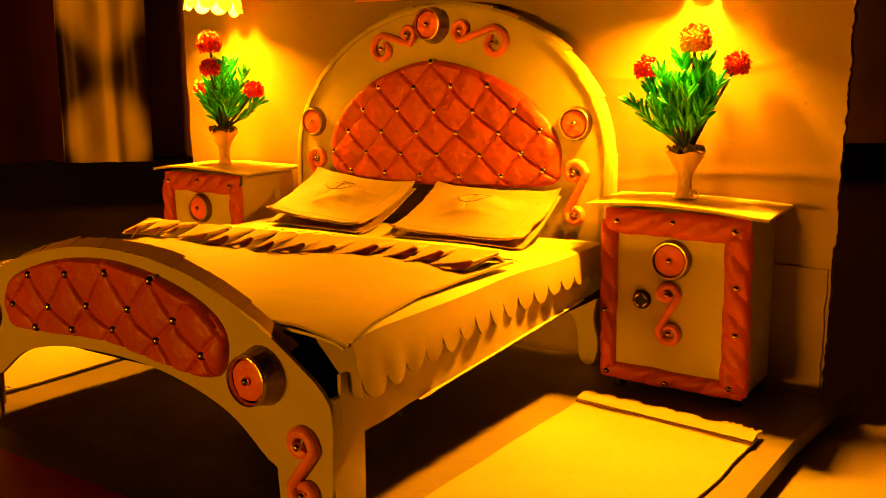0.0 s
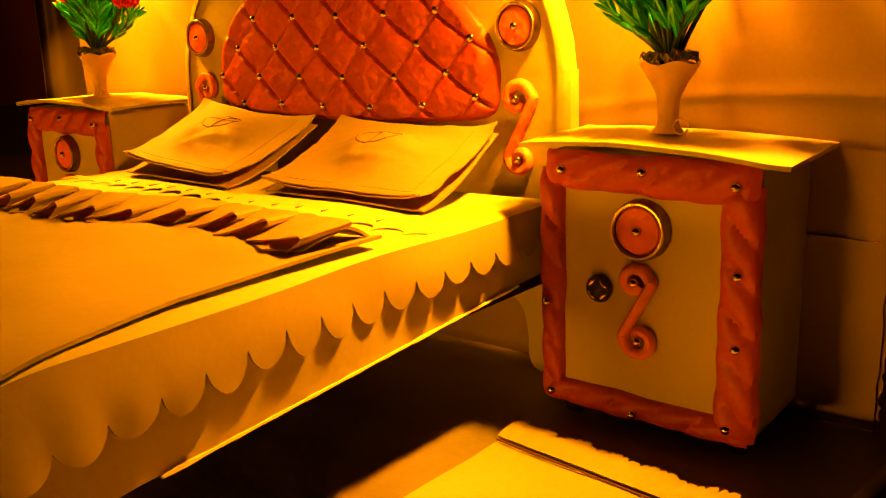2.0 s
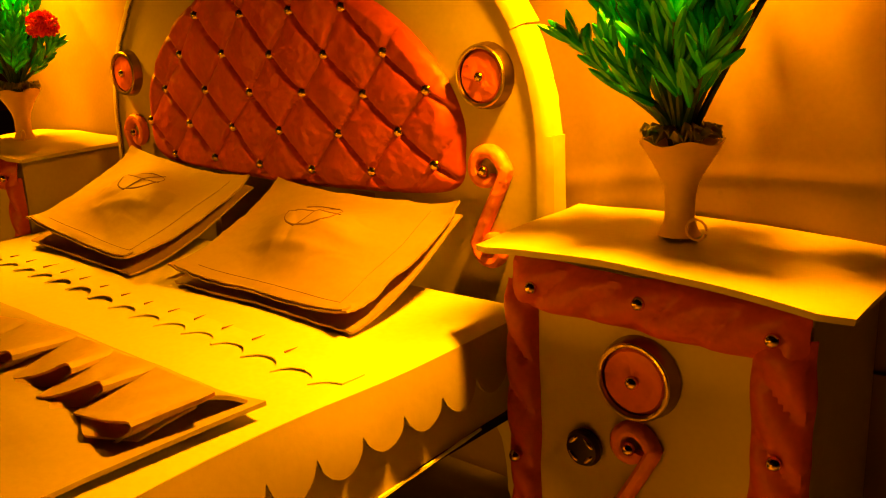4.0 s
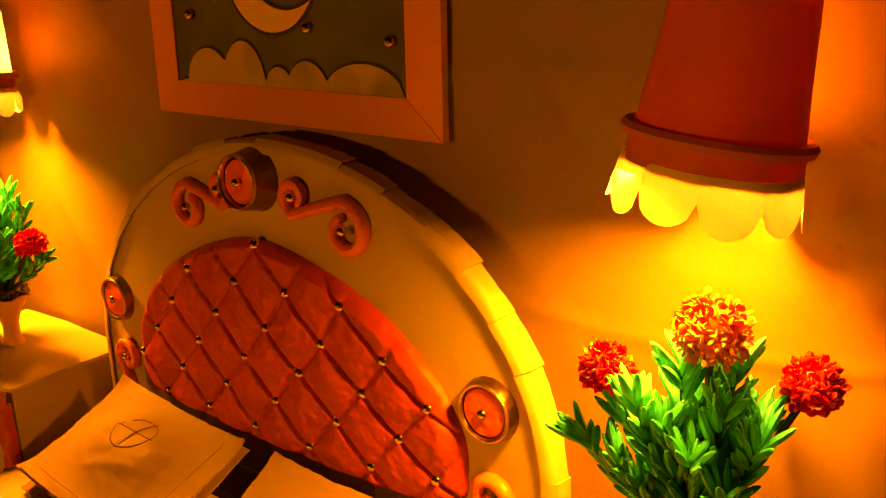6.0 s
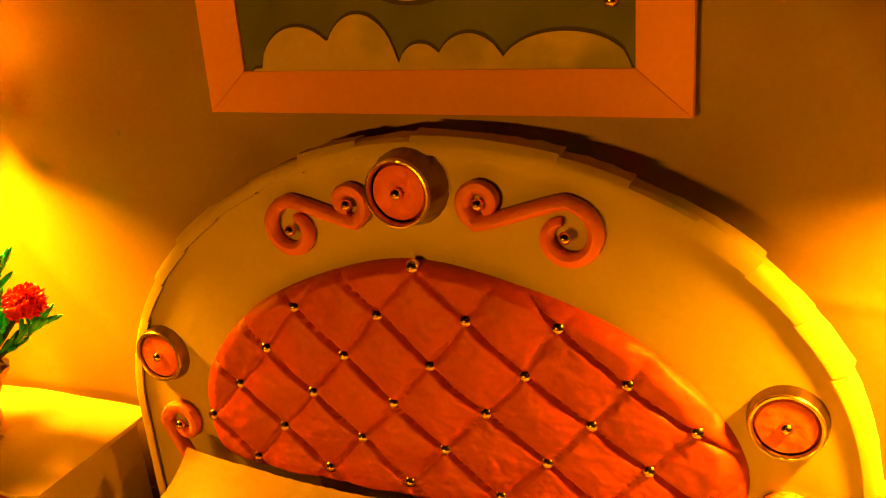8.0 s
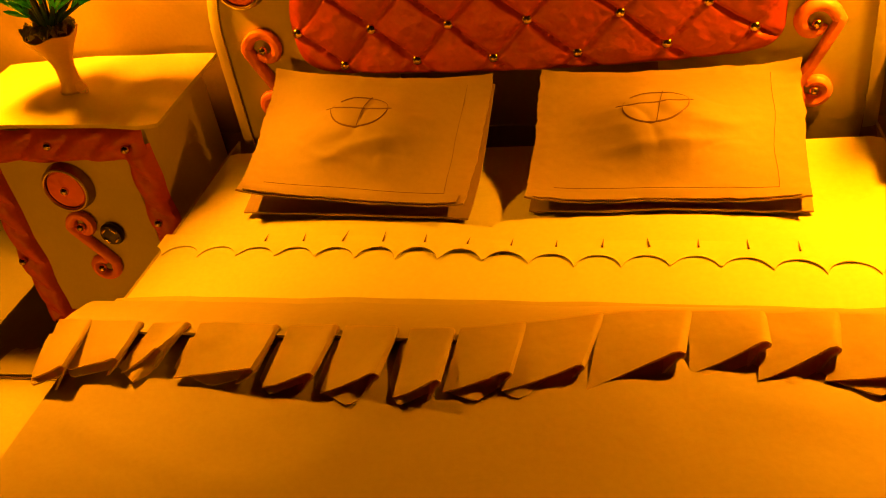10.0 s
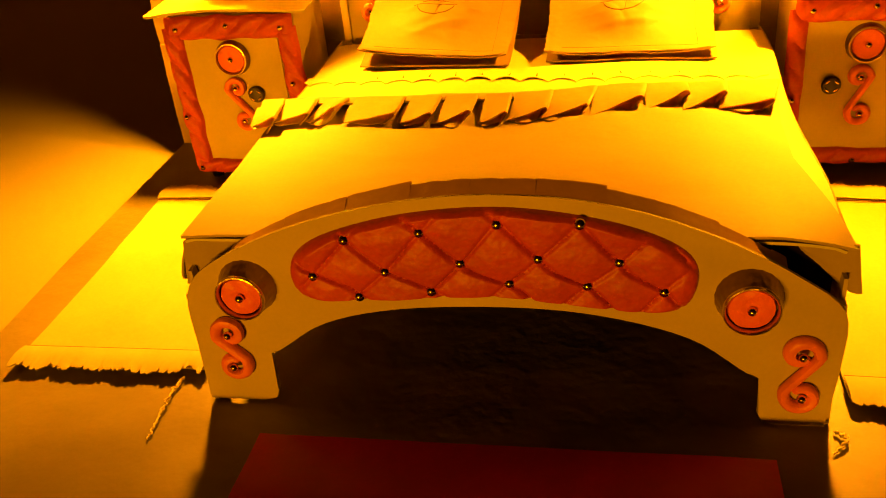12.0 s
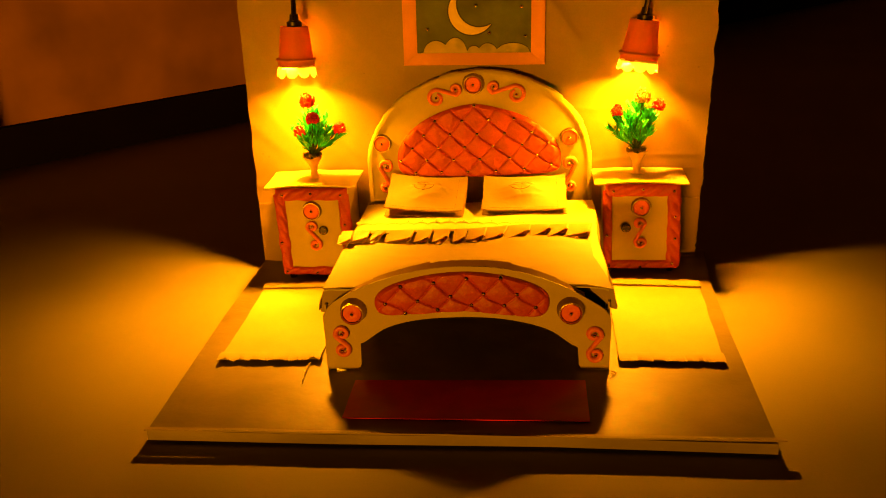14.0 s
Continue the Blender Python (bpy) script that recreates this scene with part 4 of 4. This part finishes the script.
    revolve(bm, [(0.0, 0.0), (0.040, 0.0), (0.042, 0.012), (0.036, 0.022), (0.0, 0.024)], 24)
    knob = part("knob", bm, BLACK, door, "round black knob with gold petals", (kx, yf, kz), (90, 0, 0))
    bm = bmesh.new()
    for k in range(4):
        a = math.pi * (k / 2 + 0.25)
        o = Vector((0.026 * math.cos(a), 0.026 * math.sin(a), 0.0235))
        bmesh.ops.create_uvsphere(bm, u_segments=10, v_segments=6, radius=0.010, matrix=Matrix.Translation(o) @ Matrix.Rotation(a, 4, "Z") @ Matrix.Diagonal((0.55, 1.5, 0.45, 1)))
    part("gold_petal", bm, GOLD, knob, "curved gold marks")
    scroll(door, (mx - 0.01, z1 - 0.365), (mx + 0.005, z1 - 0.535), 0.046, 0.050, yf, -hand, 0.019)
    return ob


nightstand(1.125, 1.775, -0.43, -0.02, 0.842, -1, "nightstands beside the bed")
nightstand(-1.770, -1.105, -0.465, -0.02, 0.885, 1, "nightstands beside the bed")


# ---- vases and flowers ----
def vase(x, y, z, h, group):
    ob = thing("vase", (x, y, z), "peach paper trumpet vase standing on a nightstand", "vase", group)
    bm = bmesh.new()
    revolve(bm, [(0.0, 0.0), (0.045, 0.0), (0.040, 0.01), (0.031, 0.03), (0.031, h * 0.40), (0.036, h * 0.52), (0.051, h * 0.68), (0.075, h * 0.87), (0.087, h), (0.080, h), (0.044, h * 0.68), (0.026, 0.09), (0.0, 0.05)], 28)
    for v in bm.verts:
        if v.co.z > h * 0.9:
            a = math.atan2(v.co.y, v.co.x)
            v.co.z += 0.006 * math.sin(a * 5) - 0.004
    part("vase_body", bm, VASE, ob)
    bm = bmesh.new()
    tube(bm, [(0.03 + 0.022 + 0.022 * math.cos(a), -0.03, 0.022 + 0.022 * math.sin(a)) for a in (0.5 * k for k in range(13))], 0.003, 5)
    part("paper_curl", bm, VASE, ob, "small loose curl of paper")
    bm = bmesh.new()
    sheet(bm, lambda u, v: ((0.022 + 0.06 * v + 0.012 * wob(u * 40, v * 3, x)) * math.cos(6.2832 * u), (0.022 + 0.06 * v + 0.012 * wob(u * 40, v * 3, x)) * math.sin(6.2832 * u),
                            h + 0.012 + 0.022 * wob(u * 33, v * 4, x + 2) + 0.018 * wob(u * 70, v * 7, x)), 72, 6, 0.004)
    part("torn_paper", bm, KRAFT, ob, "crumpled brown paper stuffed in the mouth")
    return ob


def bouquet(x, y, z, heads, tips, seed, pale, group):
    """Plastic flowers: dark stems, sprigs of short green needles, ragged red heads. heads, tips: places from the vase's
    mouth; pale: the topmost head has the lamp's glare coloured in, part yellow.
    """
    ob = thing("flower_bouquet", (x, y, z), "green plastic sprigs with ragged red blossoms in a vase", "flowers", group)
    rng = random.Random(seed)

    def stem_line(end):
        end = Vector(end)
        foot = Vector((0.02 * rng.uniform(-1, 1), 0.02 * rng.uniform(-1, 1), -0.10))
        mid = Vector((end.x * 0.52, end.y * 0.52, end.z * 0.50))
        return catmull([foot, Vector((mid.x * 0.25, mid.y * 0.25, 0.02)), mid, end], 7)

    for end in heads:
        bm = bmesh.new()
        tube(bm, stem_line(end), 0.0075, 6)
        part("stem", bm, STEM, ob)
    for end in tips:
        line = stem_line(0.88 * Vector(end))
        bm = bmesh.new()
        tube(bm, line, lambda q: 0.010 - 0.004 * q, 6)
        part("stem", bm, STEM, ob)
        bm = bmesh.new()
        n = len(line)
        for k in range(int(n * 0.56), n):
            q = k / (n - 1)
            way = (line[min(k + 1, n - 1)] - line[k - 1]).normalized()
            for _ in range(2 if k < n - 2 else 5):
                side = Vector((rng.uniform(-1, 1), rng.uniform(-1, 1), rng.uniform(-0.3, 0.6))).normalized()
                dirn = (way * 1.1 + side * 0.75 + Vector((0, 0, 0.15))).normalized()
                length = (0.065 + 0.055 * rng.random()) * (0.8 + 0.2 * math.sin(math.pi * q))
                bend = side * 0.008 + Vector((0, 0, 0.010 * rng.random()))
                p = line[k]
                wide = 0.0078 + 0.0030 * rng.random()
                tube(bm, [p + dirn * length * f + bend * f * f for f in (0, 0.2, 0.45, 0.7, 0.86, 0.95, 1.0)],
                     lambda f, wide=wide: wide * (0.5, 0.8, 1.0, 0.9, 0.68, 0.4, 0.06)[round(6 * f)], 6)
        part("sprig", bm, LEAF, ob, "green needle sprig")
    for end in heads:
        c = Vector(end)
        bm = bmesh.new()
        first = end == heads[0]
        r = 0.064 if first else 0.046 + 0.006 * rng.random()
        count = 330 if first else 240
        bmesh.ops.create_icosphere(bm, subdivisions=2, radius=r * 0.82, matrix=Matrix.Translation(c))
        for k in range(count):
            zz = 1 - 1.75 * (k + 0.5) / count
            a = k * 2.39996
            d = Vector((math.sqrt(1 - zz * zz) * math.cos(a), math.sqrt(1 - zz * zz) * math.sin(a), zz))
            d = (d + Vector((rng.uniform(-1, 1), rng.uniform(-1, 1), rng.uniform(-1, 1))) * 0.12).normalized()
            turn = d.to_track_quat("Z", "Y").to_matrix().to_4x4() @ Matrix.Rotation(rng.uniform(0, 6.3), 4, "Z")
            size = Matrix.Diagonal((1.1 + 0.7 * rng.random(), 0.5, 0.8 + 0.9 * rng.random(), 1))
            bmesh.ops.create_icosphere(bm, subdivisions=1, radius=0.0064, matrix=Matrix.Translation(c + d * r * rng.uniform(0.78, 1.16)) @ turn @ size)
        part("blossom", bm, BLOOM_TOP if first and pale else PETAL, ob, "ragged red blossom with pale lamp glare in its colour" if first and pale else "ragged red blossom")
    return ob


vase(1.415, -0.225, 0.875, 0.205, "vases on the nightstands")
vase(-1.437, -0.275, 0.917, 0.205, "vases on the nightstands")
bouquet(1.415, -0.225, 1.075, [(0.034, -0.03, 0.480), (-0.175, -0.045, 0.365), (0.185, 0.07, 0.375)],
        [(-0.24, -0.06, 0.22), (-0.17, 0.05, 0.26), (-0.10, -0.09, 0.36), (-0.06, 0.06, 0.40), (-0.02, -0.05, 0.44), (0.05, 0.07, 0.42), (0.08, -0.07, 0.37), (0.12, 0.04, 0.33), (0.14, -0.03, 0.30), (-0.13, -0.10, 0.21), (0.03, -0.11, 0.27), (-0.07, 0.10, 0.28), (-0.19, 0.0, 0.32), (0.0, 0.01, 0.36), (0.10, -0.10, 0.20), (0.06, 0.11, 0.30), (-0.03, -0.10, 0.33)], 11, True, "flowers on the nightstands")
bouquet(-1.437, -0.275, 1.115, [(0.028, -0.105, 0.518), (0.070, -0.150, 0.374), (0.263, 0.01, 0.245), (-0.070, -0.075, 0.245)],
        [(0.27, 0.05, 0.18), (0.20, -0.05, 0.28), (0.14, 0.06, 0.36), (0.10, -0.07, 0.42), (0.05, 0.05, 0.44), (-0.02, -0.02, 0.40), (-0.08, 0.05, 0.32), (-0.13, -0.04, 0.26), (0.16, -0.08, 0.20), (0.02, -0.12, 0.30), (0.21, 0.03, 0.22), (0.08, 0.0, 0.38), (-0.05, -0.10, 0.20), (0.12, -0.11, 0.32), (0.0, 0.08, 0.36)], 23, False, "flowers on the nightstands")


# ---- wall lamps ----
def wall_lamp(p, lean, group):
    ob = thing("wall_lamp", (p[0], p[1], p[2]), "lit wall lamp with pink paper shade and scalloped white frill", "wall lamp", group)
    bm = bmesh.new()
    revolve(bm, [(0.150, 0.0), (0.138, 0.10), (0.121, 0.275), (0.115, 0.275), (0.132, 0.10), (0.144, 0.0), (0.150, 0.0)], 48, 112, 268)
    part("shade", bm, SHADE, ob, "pink paper shade")
    bm = bmesh.new()
    revolve(bm, [(0.146, 0.0), (0.118, 0.275)], 16, 14, 102)
    part("shade_back", bm, SHADE_BACK, ob, "single thin layer of pale paper towards the wall")
    bm = bmesh.new()
    revolve(bm, [(0.0, 0.268), (0.121, 0.268), (0.121, 0.278), (0.0, 0.278)], 32)
    part("shade_top", bm, SHADE, ob)
    bm = bmesh.new()
    revolve(bm, [(0.148, -0.012), (0.168, -0.008), (0.172, 0.004), (0.166, 0.014), (0.148, 0.012), (0.148, -0.012)], 40)
    part("shade_rim", bm, SHADE, ob, "rolled pink rim")
    bm = bmesh.new()
    revolve(bm, [(0.154, -0.010), (0.157, -0.055), (0.151, -0.055), (0.148, -0.010), (0.154, -0.010)], 40)
    part("shade_band", bm, SHADE, ob)
    bm = bmesh.new()
    n = 10

    def frill(u, v):
        a = 2 * math.pi * u
        f = (u * n) % 1.0
        drop = 0.046 + 0.052 * math.sqrt(max(0, 1 - (2 * f - 1) ** 2)) * (1 + 0.35 * wob(int(u * n) * 1.7, p[0], 3))
        r = 0.156 + 0.016 * v + 0.008 * wob(math.cos(a) * 3, math.sin(a) * 3, p[0])
        return Vector((r * math.cos(a), r * math.sin(a), -0.045 - drop * v))

    rows = [[bm.verts.new(frill(i / (n * 10), j / 4)) for j in range(5)] for i in range(n * 10 + 1)]
    for a, b in zip(rows, rows[1:]):
        for j in range(4):
            bm.faces.new((a[j], b[j], b[j + 1], a[j + 1]))
    part("frill", bm, FRILL, ob, "scalloped white paper frill glowing from within")
    bm = bmesh.new()
    bmesh.ops.create_uvsphere(bm, u_segments=16, v_segments=10, radius=0.055, matrix=Matrix.Translation((0, 0.045, 0.065)))
    part("bulb", bm, BULB, ob, "small lit amber bulb")
    bm = bmesh.new()
    revolve(bm, [(0.0, 0.278), (0.065, 0.278), (0.065, 0.315), (0.040, 0.325), (0.036, 0.38), (0.0, 0.38)], 20)
    part("socket", bm, BLACK, ob, "black lamp socket")
    bm = bmesh.new()
    tube(bm, catmull([(0, 0, 0.37), (0.005, 0.0, 0.55), (0.01, 0.03, 0.72), (0.01, 0.12, 0.80), (0.01, -p[1], 0.80)], 8), 0.022, 10)
    part("arm", bm, BLACK, ob, "black bent arm fixed to the wall")
    bm = bmesh.new()
    tube(bm, [(0, -0.045, 0.33), (0.01, -0.04, 0.5), (0.014, -0.01, 0.7)], 0.006, 6)
    part("gold_wire", bm, GOLD, ob, "thin gold wire along the arm")
    ob.rotation_euler = (radians(-4), radians(lean), 0)
    return ob


wall_lamp(LAMP_LEFT, 2, "lamps over the nightstands")
wall_lamp(LAMP_RIGHT, 8, "lamps over the nightstands")

# ---- picture over the bed ----
picture = thing("moon_picture", (0.02, 0, 1.83), "framed paper picture of a moon over clouds, on the wall", "picture")
picture.rotation_euler = (0, radians(1.6), 0)
bm = bmesh.new()
box(bm, -0.51, 0.51, -0.018, -0.004, 0.07, 1.30)
part("night_sky", bm, SKY, picture, "dark blue-grey painted sky")
for k, q in enumerate((((-0.615, 0.0), (0.615, 0.0), (0.495, 0.105), (-0.495, 0.105)), ((0.615, 0.0), (0.615, 1.37), (0.495, 1.26), (0.495, 0.105)), ((0.615, 1.37), (-0.615, 1.37), (-0.495, 1.26), (0.495, 1.26)), ((-0.615, 1.37), (-0.615, 0.0), (-0.495, 0.105), (-0.495, 1.26)))):
    bm = bmesh.new()
    slab(bm, [(x * 0.999, z) for x, z in q], -0.026, -0.002, 0.003)
    part("frame_side", bm, FRAME, picture, "peach paper frame strip")


def crescent(grow):
    out = []
    c1, r1, c2, r2 = Vector((-0.015, 0.46)), 0.200 + grow, Vector((0.05, 0.52)), 0.198 - grow
    for k in range(33):
        a = radians(118 + 209 * k / 32)
        out.append(c1 + r1 * Vector((math.cos(a), math.sin(a))))
    for k in range(33):
        a = radians(299 - 153 * k / 32)
        out.append(c2 + r2 * Vector((math.cos(a), math.sin(a))))
    return [(p.x, p.y) for p in out]


bm = bmesh.new()
slab(bm, crescent(0.011), -0.0195, -0.016)
part("moon_outline", bm, OUTLINE, picture, "black inked outline of the moon")
bm = bmesh.new()
slab(bm, crescent(0.0), -0.0225, -0.0185)
part("moon", bm, MOON, picture, "pale crescent moon")


def clouds(lift):
    out = [(-0.495, 0.09), (0.495, 0.09), (0.495, 0.09 + lift)]
    humps = ((0.34, 0.15, 0.085), (0.12, 0.085, 0.085), (0.0, 0.06, 0.065), (-0.16, 0.10, 0.135), (-0.33, 0.11, 0.11))
    n = 90
    for k in range(n + 1):
        x = 0.47 - 0.93 * k / n
        z = 0.10 + 0.02 * (1 - abs(x))
        for c, w, h in humps:
            if abs(x - c) < w:
                z = max(z, 0.10 + h * math.sqrt(1 - ((x - c) / w) ** 2))
        out.append((x, z + lift))
    return out


bm = bmesh.new()
slab(bm, clouds(0.008), -0.0198, -0.017)
part("cloud_outline", bm, OUTLINE, picture, "black inked outline of the clouds")
bm = bmesh.new()
slab(bm, clouds(0.0), -0.0232, -0.0188)
part("clouds", bm, CLOUD, picture, "pale bank of clouds")
for x, z in ((-0.40, 0.31), (0.135, 0.275), (0.445, 0.245), (0.02, 0.505), (0.41, 0.49), (-0.3, 0.75), (0.25, 0.85)):
    bead(picture, x, -0.026, z, 1.15)

# ---- rugs and mat ----
def rug(corners, seed, label):
    """A paper sheet with torn ends. corners: front-left, front-right, back-left, back-right on the base."""
    fl, fr, bl, br = (Vector((*c, 0)) for c in corners)
    mid = (fl + fr + bl + br) / 4
    ob = thing("rug", mid, label, "rug", "rugs beside the bed")

    def on(u, v, z):
        return fl.lerp(fr, u).lerp(bl.lerp(br, u), v) - mid + Vector((0.010 * wob(v * 5, u, seed), 0, z))

    bm = bmesh.new()
    sheet(bm, lambda u, v: on(u, v, 0.018 + 0.006 * wob(u * 3, v * 4, seed) + 0.008 * max(0, 0.12 - v) / 0.12), 24, 40, 0.008)
    part("rug_sheet", bm, RUG, ob)
    for end, s in ((0.0, -1), (1.0, 1)):
        bm = bmesh.new()
        n = 70
        lift = 0.008 if s < 0 else 0.0

        def fringe(u, v, end=end, s=s, lift=lift):
            k = int(u * n)
            tooth = 0.035 * abs(wob(k * 0.9, seed, s)) + (0.012 if (k * 7) % 5 < 2 else 0) + 0.03 * max(0, wob(u * 7, seed, s + 8))
            reach = 0.052 + 0.016 * wob(u * 4, seed, s) - tooth
            p = on(-0.006 + 1.012 * u, end, 0.028 + lift + 0.010 * math.sin(math.pi * v) + 0.014 * v * wob(u * 9, seed, s + 2))
            return p + Vector((0, -s * 0.085 + s * (0.085 + reach) * v, 0))

        sheet(bm, fringe, n * 2, 4, 0.005 * (-s))
        part("torn_fringe", bm, RUG, ob, "torn paper fringe folded over the end")
        bm = bmesh.new()
        tube(bm, [on(k / 20, end, 0.025 + lift) + Vector((0, -s * 0.095 + 0.004 * wob(k, seed, s), 0)) for k in range(21)], 0.003, 5)
        part("fold_line", bm, PENCIL, ob, "thin dark fold line")
    return ob


rug(((1.115, -2.08), (1.845, -2.11), (1.140, -0.62), (1.905, -0.71)), 1.0, "cream paper rug with torn fringed ends beside the bed")
rug(((-1.865, -2.05), (-1.09, -2.05), (-1.90, -0.62), (-1.12, -0.60)), 7.0, "cream paper rug with torn fringed ends beside the bed")
mat = thing("foot_mat", (0.03, -2.45, 0), "dark red glossy paper mat lying before the footboard", "mat")
bm = bmesh.new()
sheet(bm, lambda u, v: (-0.795 + 1.62 * u, -0.41 - 0.04 * u + (0.50 + 0.03 * u) * v, 0.014 + 0.006 * wob(u * 4, v * 3, 2)), 30, 20, 0.007)
part("mat_sheet", bm, MAT_RED, mat)

# dried glue on the base beside the feet of the bed
for name, pts in (("left", [(-1.16, -2.08, 0.004), (-1.163, -2.16, 0.010), (-1.16, -2.24, 0.010), (-1.152, -2.33, 0.008), (-1.148, -2.41, 0.004)]), ("right", [(1.04, -2.23, 0.006), (1.072, -2.265, 0.012), (1.05, -2.30, 0.010), (1.02, -2.33, 0.004)])):
    bm = bmesh.new()
    o = Vector((pts[0][0], pts[0][1], 0))
    line = [p - o + Vector((0.022 * wob(k * 0.31, 3), 0.010 * wob(k * 0.4, 8), 0.005)) for k, p in enumerate(catmull(pts, 20))]
    tube(bm, line, lambda q: 0.0035 + 0.010 * abs(wob(q * 17, 1)) * math.sin(math.pi * min(1, q + 0.15)) ** 0.5, 8, 0.8)
    g = tagged(new("glue_strand", done(bm, "glue_strand", GLUE)), "shiny strand of dried glue on the base board", "glue strand")
    g.location = D * o
